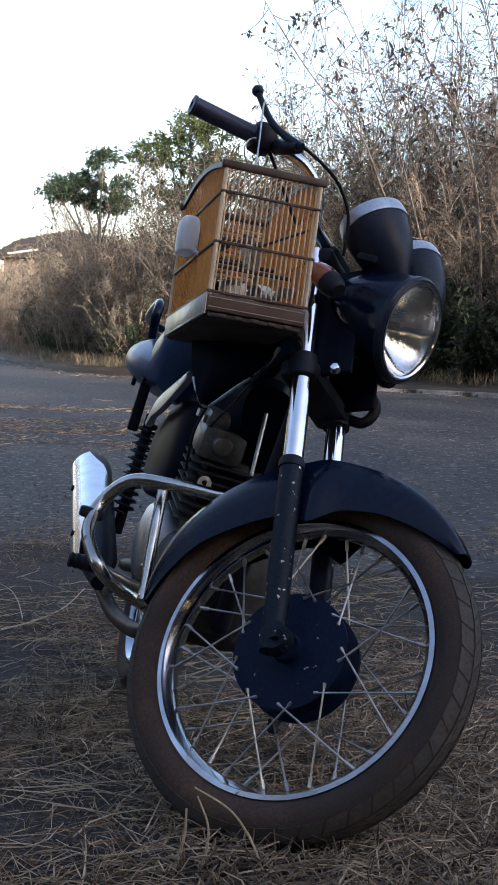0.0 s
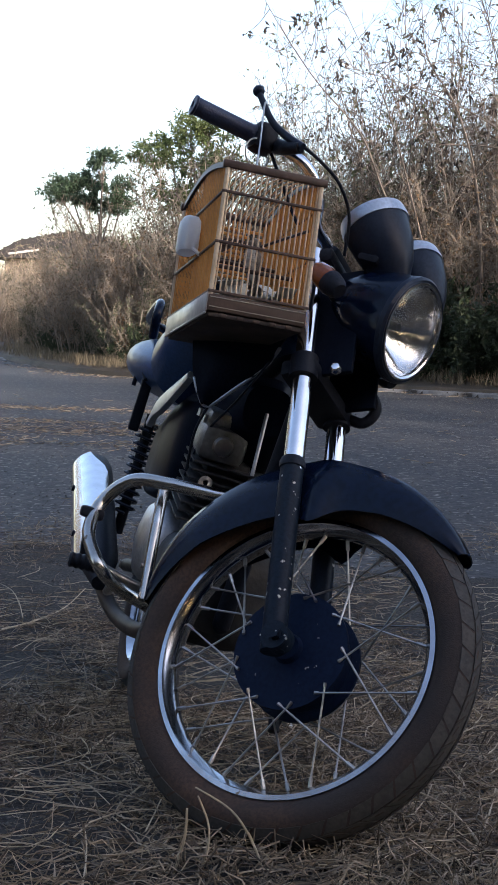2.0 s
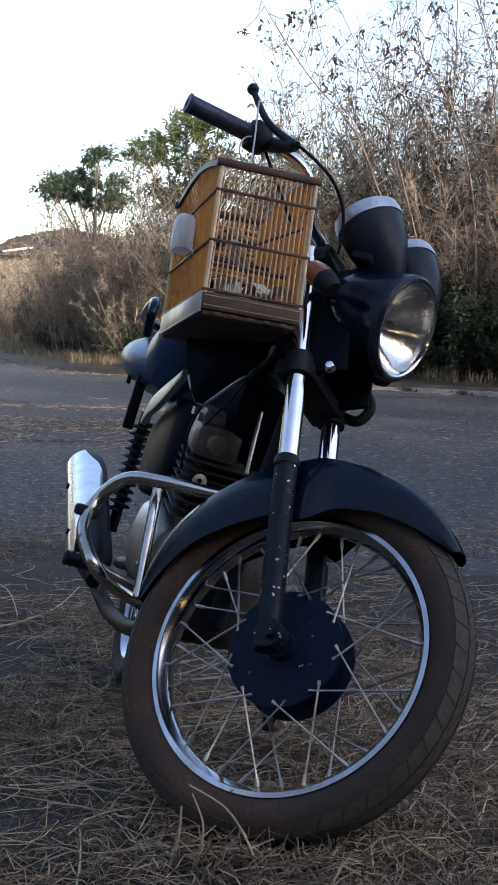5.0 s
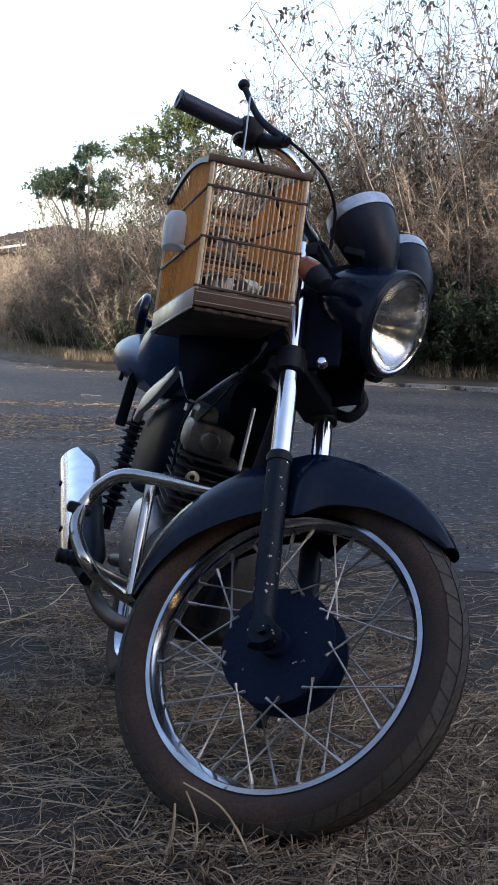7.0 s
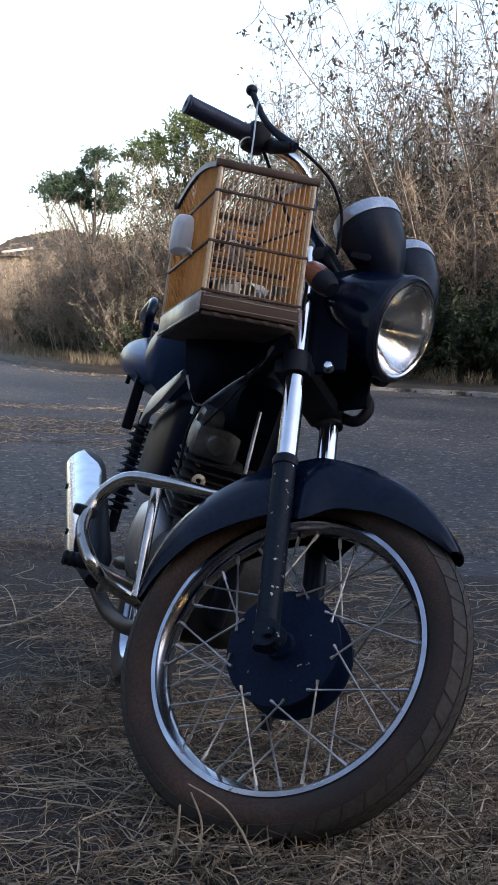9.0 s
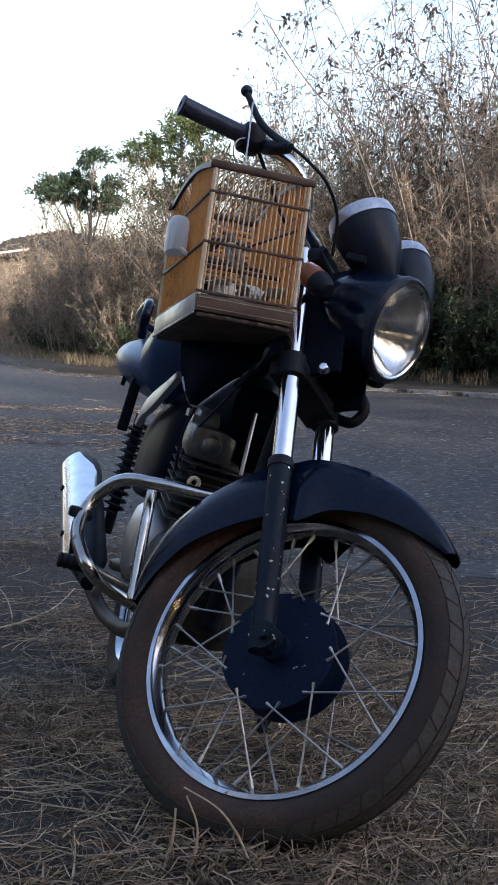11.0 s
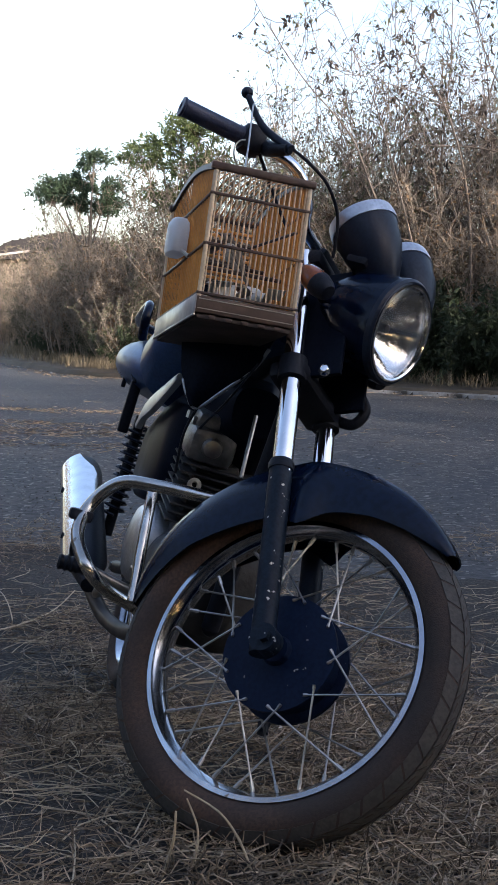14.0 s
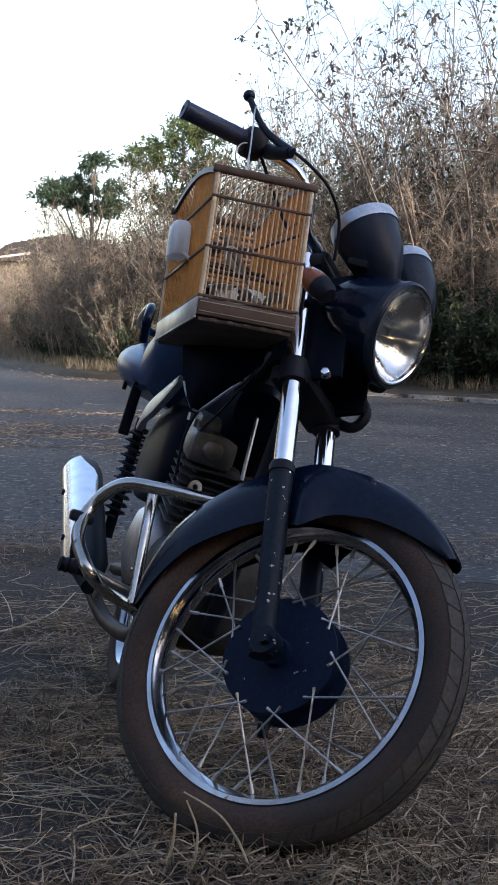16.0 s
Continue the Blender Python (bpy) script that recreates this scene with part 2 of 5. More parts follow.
def spline(pts, sm=6):
    pts = [Vector(p) for p in pts]
    if len(pts) == 2 or sm < 2:
        return pts
    out = []
    for i in range(len(pts) - 1):
        a, b, c, d = pts[max(i - 1, 0)], pts[i], pts[i + 1], pts[min(i + 2, len(pts) - 1)]
        for k in range(sm):
            t = k / sm
            out.append(0.5 * ((2 * b) + (c - a) * t + (2 * a - 5 * b + 4 * c - d) * t * t + (3 * b - a - 3 * c + d) * t ** 3))
    return out + [pts[-1]]


def pipe(pts, r, n=14, sm=6, r1=None, bm=None):
    """A capped round pipe along a smooth line."""
    bm = bm or bmesh.new()
    pts = spline(pts, sm)
    last, rings, s = len(pts) - 1, [], None
    for i, p in enumerate(pts):
        d = (pts[min(i + 1, last)] - pts[max(i - 1, 0)]).normalized()
        s = (s - d * s.dot(d)).normalized() if s else d.orthogonal().normalized()
        u = d.cross(s)
        q = r + ((r1 if r1 is not None else r) - r) * i / last
        rings.append([bm.verts.new(p + s * (q * math.cos(2 * math.pi * k / n)) + u * (q * math.sin(2 * math.pi * k / n))) for k in range(n)])
    for a, b in zip(rings, rings[1:]):
        for k in range(n):
            bm.faces.new((a[k], a[(k + 1) % n], b[(k + 1) % n], b[k]))
    bm.faces.new(rings[0])
    bm.faces.new(rings[-1])
    return bm


def lathe(profile, m=Matrix(), n=48, closed=False, bm=None):
    """Turns (radius, height) pairs about z, then lays the form by m."""
    bm = bm or bmesh.new()
    rings = []
    for r, h in profile:
        if r < 1e-5:
            rings.append([bm.verts.new(m @ Vector((0, 0, h)))])
        else:
            rings.append([bm.verts.new(m @ Vector((r * math.cos(2 * math.pi * k / n), r * math.sin(2 * math.pi * k / n), h))) for k in range(n)])
    pairs = list(zip(rings, rings[1:])) + ([(rings[-1], rings[0])] if closed else [])
    for a, b in pairs:
        for k in range(n):
            k2 = (k + 1) % n
            q = [a[k % len(a)], a[k2 % len(a)], b[k2 % len(b)], b[k % len(b)]]
            q = list(dict.fromkeys(q))
            if len(q) > 2:
                bm.faces.new(q)
    return bm


def loft(rings, bm=None):
    bm = bm or bmesh.new()
    vs = [[bm.verts.new(p) for p in ring] for ring in rings]
    n = len(vs[0])
    for a, b in zip(vs, vs[1:]):
        for k in range(n):
            bm.faces.new((a[k], a[(k + 1) % n], b[(k + 1) % n], b[k]))
    bm.faces.new(vs[0])
    bm.faces.new(vs[-1])
    return bm


def body(sections, n=28, bm=None):
    """Rounded body along x; a section is (x, centre y, centre z, half width, half height, squareness)."""
    rings = []
    for x, cy, cz, w, h, e in sections:
        ring = []
        for k in range(n):
            a = 2 * math.pi * k / n
            c, s = math.cos(a), math.sin(a)
            ring.append((x, cy + w * math.copysign(abs(c) ** e, c), cz + h * math.copysign(abs(s) ** e, s)))
        rings.append(ring)
    return loft(rings, bm)


def block(sx, sy, sz, m=Matrix(), bevel=0.003, bm=None):
    one = bmesh.new()
    bmesh.ops.create_cube(one, size=1)
    one.transform(Matrix.Diagonal((sx, sy, sz, 1)))
    if bevel:
        bmesh.ops.bevel(one, geom=one.edges[:], offset=bevel, segments=2, profile=0.5, affect="EDGES")
    one.transform(m)
    if bm is None:
        return one
    me = bpy.data.meshes.new("t")
    one.to_mesh(me)
    one.free()
    bm.from_mesh(me)
    bpy.data.meshes.remove(me)
    return bm


def along(p, d):
    """A pose at p with z along d."""
    return Matrix.Translation(p) @ Vector(d).to_track_quat("Z", "Y").to_matrix().to_4x4()


def step(a, b, v):
    t = min(1.0, max(0.0, (v - a) / (b - a)))
    return t * t * (3 - 2 * t)


# ---- ground, road, kerb ----
def zg(x, y):
    return -0.182 * step(1.75, 3.9, y) + 0.05 * step(5, 17, y)


KERB = spline([(16, 0, 0), (9, 10, 0), (3.4, 17.3, 0), (0.5, 20.0, 0), (-2, 22.2, 0), (-4, 25.6, 0), (-7.3, 37, 0), (-10, 60, 0), (-12, 90, 0)], 10)


def rough_z(x, y):
    return zg(x, y) + 0.012 * noise.noise(Vector((x * 3, y * 3, 0))) + 0.006 * noise.noise(Vector((x * 11, y * 11, 3)))


def ground():
    bm = bmesh.new()
    ys = [-400, -60, -15, -4, 0, 1.0] + [1.4 + 0.1 * i for i in range(46)] + [6.5, 7.5, 9, 11, 13, 15, 17, 20, 25, 40, 90, 300, 2000]
    xs = [-2000, -200, -40, -10, -5, -3] + [-2 + 0.1 * i for i in range(41)] + [3, 5, 10, 40, 200, 2000]
    g = [[bm.verts.new((x, y, rough_z(x, y) if 1.2 < y < 6.2 and abs(x) < 2.5 else zg(x, y))) for x in xs] for y in ys]
    for i in range(len(ys) - 1):
        for j in range(len(xs) - 1):
            bm.faces.new((g[i][j], g[i][j + 1], g[i + 1][j + 1], g[i + 1][j]))
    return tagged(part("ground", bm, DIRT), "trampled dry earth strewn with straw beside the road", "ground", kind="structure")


ground()


def road():
    """From a ragged near edge to the foot of the kerb."""
    bm = bmesh.new()
    rows = []
    far = [(k.x, k.y) for k in KERB]
    n = 400
    for i in range(n + 1):
        f = i / n
        kx, ky = far[min(int(f * (len(far) - 1)), len(far) - 2)]
        nx, ny = far[min(int(f * (len(far) - 1)) + 1, len(far) - 1)]
        w = f * (len(far) - 1) - int(f * (len(far) - 1)) if i < n else 1.0
        fx, fy = kx + (nx - kx) * w, ky + (ny - ky) * w
        ex = 14 - 26 * f
        ey = 5.3 - 0.35 * ex + 0.3 * noise.noise(Vector((ex * 2.2, 0, 0))) + 0.12 * noise.noise(Vector((ex * 9, 0, 0)))
        row = []
        for j in range(15):
            t = (j / 14) ** 1.6
            x, y = ex + (fx - ex) * t, ey + (fy - ey) * t
            row.append(bm.verts.new((x, y, zg(x, y) + 0.003 + 0.009 * step(0.0, 0.12, t))))
        rows.append(row)
    for a, b in zip(rows, rows[1:]):
        for j in range(14):
            bm.faces.new((a[j], a[j + 1], b[j + 1], b[j]))
    return tagged(part("road", bm, ASPHALT), "worn grey asphalt road with gravel and straw on it", "road", kind="structure")


road()


def outward(i):
    d = (KERB[min(i + 1, len(KERB) - 1)] - KERB[max(i - 1, 0)]).normalized()
    return Vector((-d.y, d.x, 0)) * -1.0


def far_verge():
    bm = bmesh.new()
    rows = []
    for i, k in enumerate(KERB):
        o = outward(i)
        row = []
        for d, z in ((-0.03, -0.22), (0.0, -0.12), (0.08, -0.03), (0.5, 0.0), (1.5, 0.08), (3, 0.2), (6, 0.35), (12, 0.6), (40, 1.0)):
            p = k + o * d
            row.append(bm.verts.new((p.x, p.y, z + 0.04 * noise.noise(Vector((p.x, p.y, 1))))))
        rows.append(row)
    for a, b in zip(rows, rows[1:]):
        for j in range(len(a) - 1):
            bm.faces.new((a[j], a[j + 1], b[j + 1], b[j]))
    return tagged(part("verge", bm, VERGE), "rising bank of dry soil and grass behind the kerb", "verge", kind="structure")


far_verge()


# ---- motorcycle: x ahead, y to its left, z up; front contact at the origin ----
BIKE = Matrix(((0.21022, 0.94366, 0.25557, -0.0244), (-0.97232, 0.17454, 0.15531, 1.9784), (0.10195, -0.28115, 0.95423, -0.0102), (0, 0, 0, 1)))
RAKE = radians(26)
LEG_RAKE = radians(28.6)
AXIS = Vector((-math.sin(RAKE), 0, math.cos(RAKE)))
LEG_AXIS = Vector((-math.sin(LEG_RAKE), 0, math.cos(LEG_RAKE)))
PERP = Vector((math.cos(RAKE), 0, math.sin(RAKE)))
PIVOT = Vector((0.093, 0, 0))
STEER = Matrix.Translation(PIVOT) @ Matrix.Rotation(radians(47.99), 4, AXIS) @ Matrix.Translation(-PIVOT)
TURN = Matrix.Rotation(radians(-90), 4, "X")   # z of a turned form to +y


def fork_at(lat, s, off):
    """A point on the fork legs, which rake a little more than the stem."""
    return PIVOT + AXIS * 0.68 + LEG_AXIS * (s - 0.68) + PERP * off + Vector((0, lat, 0))


def steered(bm):
    bm.transform(STEER)
    return bm


def wheel(parent, name, centre, m, hub_r):
    """Tyre with its tread, rim, spokes and hub."""
    C = m @ Matrix.Translation(centre) @ TURN
    ring = [(0.2715 + 0.0365 * math.cos(a), 0.0385 * math.sin(a)) for a in [2 * math.pi * k / 20 for k in range(20)]]
    tyre = part(name, lathe(ring, C, 96, True), RUBBER, parent, "dusty brown-stained rubber tyre")
    tread = bmesh.new()
    for i in range(46):
        for s in (-1, 1):
            for lo, hi, sk in ((0.05, 0.5, 0.07), (0.57, 1.12, -0.05)):
                a0 = 2 * math.pi * (i + (0.5 if s > 0 else 0)) / 46
                q = []
                for h in (0.0, 1.0):
                    for b, da in ((lo, 0.0), (hi, sk), (hi, sk + 0.121), (lo, 0.121)):
                        r = 0.2715 + (0.0357 + 0.0026 * h) * math.cos(b)
                        y = s * (0.0377 + 0.0026 * h) * math.sin(b)
                        q.append(tread.verts.new(C @ Vector((r * math.cos(a0 + da), r * math.sin(a0 + da), y))))
                for f in ((4, 5, 6, 7), (0, 1, 5, 4), (1, 2, 6, 5), (2, 3, 7, 6), (3, 0, 4, 7)):
                    tread.faces.new([q[k] for k in f])
    part("tread", tread, TREAD, tyre, "slanted tread blocks", smooth=False)
    prof = [(.2425, -.0275), (.2425, -.0245), (.233, -.0225), (.226, -.012), (.226, .012), (.233, .0225), (.2425, .0245), (.2425, .0275), (.2345, .0285), (.232, .0235), (.2245, .015), (.2215, .004), (.2215, -.004), (.2245, -.015), (.232, -.0235), (.2345, -.0285)]
    part("rim", lathe(prof, C, 96, True), RIM, tyre, "chromed steel rim with road grime")
    hub = [(0.0, -0.05), (0.022, -0.05), (0.026, -0.04), (0.05, -0.038), (hub_r - 0.012, -0.034), (hub_r, -0.033), (hub_r, -0.026), (hub_r - 0.016, -0.022),
           (hub_r - 0.014, 0.022), (hub_r, 0.026), (hub_r, 0.033), (hub_r - 0.02, 0.04), (0.03, 0.044), (0.0, 0.05)]
    part("hub", lathe(hub, C, 56), HUBPAINT, tyre, "dark drum hub with chipped paint")
    for i in range(36):
        s = -1 if i % 2 else 1
        a = 2 * math.pi * i / 36
        lean = 0.62 if (i // 2) % 2 else -0.62
        p0 = Vector(((hub_r - 0.007) * math.cos(a + lean), (hub_r - 0.007) * math.sin(a + lean), s * 0.035))
        p1 = Vector((0.221 * math.cos(a), 0.221 * math.sin(a), s * 0.004))
        d = (p1 - p0).normalized()
        bm = pipe([p0, p1], 0.0018, 6, 1)
        pipe([p1 - d * 0.016, p1], 0.0034, 6, 1, bm=bm)
        pipe([p0 - d * 0.004 + Vector((0, 0, s * 0.001)), p0 + d * 0.003], 0.0028, 6, 1, bm=bm)
        bm.transform(C)
        part("spoke", bm, STEEL, tyre)
    return tyre


def fender(parent):
    """Front mudguard hung between the fork legs."""
    bm = bmesh.new()
    rows = []
    n, k = 44, 16
    for i in range(n + 1):
        f = i / n
        th = radians(57 + 130 * f)
        rad = 0.326 + 0.025 * math.sin(math.pi * min(1, max(0, (f + 0.02) / 1.0))) ** 0.8
        lug = math.exp(-((math.degrees(th) - 110.0) / 7.0) ** 2)   # skirt drawn out to the fork leg
        wide = 0.026 + 0.038 * min(1.0, (min(f, 1 - f) / 0.2)) ** 0.7 + 0.02 * lug
        deep = 0.01 + 0.098 * math.sin(math.pi * f) ** 0.9 + 0.03 * lug
        row = []
        for j in range(k + 1):
            u = -1 + 2 * j / k
            y = wide * math.copysign(min(1.0, abs(u) * 1.25) ** 0.9, u)
            drop = deep * max(0.0, (abs(u) - 0.45) / 0.55) ** 1.5 + 0.006 * abs(u)
            r = rad - drop
            row.append(bm.verts.new((r * math.cos(th), y, 0.305 + r * math.sin(th))))
        rows.append(row)
    for a, b in zip(rows, rows[1:]):
        for j in range(k):
            bm.faces.new((a[j], a[j + 1], b[j + 1], b[j]))
    bmesh.ops.recalc_face_normals(bm, faces=bm.faces)
    bmesh.ops.solidify(bm, geom=bm.faces[:], thickness=0.003)
    g = part("front_fender", steered(bm), PAINT, parent, "glossy black front mudguard")
    for s in (-1, 1):
        c = Vector((0, s * 0.069, 0.305)) + Vector((math.cos(radians(113)), 0, math.sin(radians(113)))) * 0.275
        bm = pipe([c + Vector((-0.05, s * 0.004, -0.02)), c + Vector((-0.05, s * 0.014, -0.02))], 0.007, 8, 1)
        part("bolt", steered(bm), PLASTIC, g)
    return g


def fork(parent):
    for s in (-1, 1):
        lat = 0.087 * s
        leg = bmesh.new()
        pipe([fork_at(lat, 0.29, 0.028), fork_at(lat, 0.33, 0.028), fork_at(lat, 0.634, 0.028)], 0.0203, 20, 1, bm=leg)
        leg = part("fork_leg", steered(leg), LEGPAINT, parent, "dark painted lower fork leg with stone chips")
        lug = pipe([fork_at(lat - 0.012 * s, 0.312, 0.036), fork_at(lat + 0.02 * s, 0.312, 0.036)], 0.0235, 20, 1)
        part("axle_lug", steered(lug), LEGPAINT, leg)
        nut = pipe([fork_at(lat + 0.014 * s, 0.312, 0.04), fork_at(lat + 0.032 * s, 0.312, 0.04)], 0.011, 6, 1)
        part("axle_nut", steered(nut), LEGPAINT, leg)
        collar = lathe([(0.0175, 0.0), (0.0225, 0.0), (0.023, 0.012), (0.0205, 0.018), (0.0175, 0.018)], along(fork_at(lat, 0.625, 0.028), LEG_AXIS), 24, True)
        part("dust_seal", steered(collar), PLASTIC, leg)
        tube_ = pipe([fork_at(lat, 0.62, 0.03), fork_at(lat, 1.1, 0.03)], 0.0184, 24, 1)
        part("fork_tube", steered(tube_), CHROME, parent, "bright chromed fork tube")
        clamp = pipe([fork_at(lat, 0.812, 0.03), fork_at(lat, 0.856, 0.03)], 0.026, 20, 1)
        part("fork_clamp", steered(clamp), PLASTIC, parent)
    for s0, name in ((0.834, "lower_yoke"), (1.085, "upper_yoke")):
        m = STEER @ Matrix.Translation(PIVOT + AXIS * s0 + PERP * 0.015) @ Matrix.Rotation(-RAKE, 4, "Y")
        part(name, block(0.07, 0.2, 0.034, m, 0.01), PLASTIC, parent)
    part("steering_stem", steered(pipe([PIVOT + AXIS * 0.82, PIVOT + AXIS * 1.1], 0.028, 20, 1)), PLASTIC, parent)
    for lat, s0, s1 in ((-0.062, 0.83, 1.06), (0.062, 0.83, 1.06)):
        m = STEER @ Matrix.Translation(fork_at(lat, (s0 + s1) / 2, 0.07)) @ Matrix.Rotation(-RAKE, 4, "Y")
        part("headlight_bracket", block(0.1, 0.012, s1 - s0, m, 0.005), DEEPBLACK, parent, "black plastic headlight side bracket")
    # brake arm and cable at the hub's far side
    arm = pipe([(0.0, 0.075, 0.305), (-0.03, 0.085, 0.23), (-0.015, 0.085, 0.19)], 0.01, 8, 4)
    part("brake_arm", steered(arm), PLASTIC, parent)
    part("brake_plate", lathe([(0.0, 0.0), (0.085, 0.0), (0.09, 0.01), (0.03, 0.03), (0.0, 0.03)], STEER @ Matrix.Translation((0, 0.044, 0.305)) @ TURN, 40), ALU, parent)
    cable = pipe([(-0.015, 0.088, 0.19), (-0.04, 0.1, 0.35), (-0.16, 0.1, 0.6), (-0.26, 0.1, 0.8)], 0.0035, 8, 6)
    part("brake_cable", steered(cable), PLASTIC, parent)


def headlight(parent):
    c = PIVOT + AXIS * 1.044
    face = STEER @ Matrix.Translation(c + Vector((0.2, 0, 0))) @ Matrix.Rotation(radians(90), 4, "Y")
    shell = [(0.0, -0.15), (0.04, -0.148), (0.075, -0.13), (0.094, -0.085), (0.1, -0.03), (0.1, 0.0), (0.095, 0.004)]
    h = part("headlight", lathe(shell, face, 56), PAINT, parent, "round headlight in a gloss black shell")
    part("trim_ring", lathe([(0.087, -0.006), (0.1015, -0.004), (0.1015, 0.006), (0.097, 0.011), (0.089, 0.009)], face, 64, True), SATIN, h)
    part("chrome_ring", lathe([(0.086, -0.002), (0.0925, -0.002), (0.0925, 0.0125), (0.089, 0.0135), (0.086, 0.011)], face, 64, True), CHROME, h)
    bowl = [(0.0865, 0.003)] + [(0.0865 * math.sqrt(k / 10), -0.062 * (1 - k / 10)) for k in range(9, 0, -1)] + [(0.016, -0.061)]
    part("reflector", lathe(bowl, face, 64), MIRROR, h, "bright reflector bowl")
    part("side_bolt", lathe([(0.0, 0.008), (0.007, 0.006), (0.011, 0.0), (0.011, -0.006)], STEER @ along((-0.195, -0.085, 0.782), (0.2, -1, 0.1)), 20), CHROME, h, "bright chromed mounting bolt")
    part("bulb", lathe([(0.0, 0.0 - 0.02), (0.008, -0.022), (0.009, -0.045), (0.007, -0.06), (0.016, -0.061), (0.016, -0.066), (0.0, -0.066)], face, 20), STEEL, h)
    lens = [(0.0, 0.022), (0.03, 0.0205), (0.055, 0.0165), (0.075, 0.011), (0.0868, 0.0055), (0.0868, 0.002), (0.075, 0.0075), (0.055, 0.013), (0.03, 0.017), (0.0, 0.0185)]
    g = part("lens", lathe(lens, face, 64), LENS, h, "clear curved glass lens")
    g.visible_shadow = False


def gauges(parent):
    for y, x, z, r in ((-0.058, -0.284, 1.07, 0.064), (0.085, -0.264, 1.09, 0.06)):
        d = Vector((-0.72, -0.24 if y < 0 else 0.0, 0.65)).normalized()
        m = STEER @ along(Vector((x, y, z)) + d * 0.02, d)
        cup = [(0.0, -0.128), (0.011, -0.125), (0.026, -0.108), (0.044, -0.077), (0.058, -0.04), (0.0645, 0.0), (0.066, 0.012)]
        g = part("gauge", lathe([(a * r / 0.066, b) for a, b in cup], m, 44), SATIN, parent, "dark instrument housing with a silver top ring")
        part("silver_ring", lathe([(a * r / 0.066, b) for a, b in ((0.064, 0.0105), (0.068, 0.0105), (0.0685, 0.02), (0.066, 0.036), (0.058, 0.04), (0.056, 0.036))], m, 44, True), SILVER, g)
        part("dial_glass", lathe([(0.0, 0.034), (0.057 * r / 0.066, 0.034), (0.057 * r / 0.066, 0.03), (0.0, 0.03)], m, 40), PLASTIC, g)
    part("gauge_bracket", block(0.05, 0.2, 0.03, STEER @ Matrix.Translation((-0.27, 0.01, 1.02)), 0.01), PLASTIC, parent)


def signal(parent):
    """Front turn signals on short stalks."""
    for s in (-1, 1):
        a, b = Vector((-0.315, s * 0.15, 0.93)), Vector((-0.235, s * 0.15, 0.897))
        d = (b - a).normalized()
        bull = [(0.0, -0.002), (0.014, 0.0), (0.0205, 0.012), (0.0235, 0.03), (0.0235, 0.034)]
        h = part("turn_signal", lathe(bull, STEER @ along(b + d * 0.004, -d), 28), PLASTIC, parent, "black turn signal with a dark amber lens")
        part("signal_lens", lathe([(0.023, 0.034), (0.023, 0.052), (0.0195, 0.072), (0.012, 0.083), (0.0, 0.086)], STEER @ along(b + d * 0.004, -d), 28), AMBER, h)
        part("stalk", steered(pipe([a + d * 0.02, a + d * 0.02 + Vector((0.0, -s * 0.09, 0.0))], 0.009, 12, 1)), PLASTIC, h)


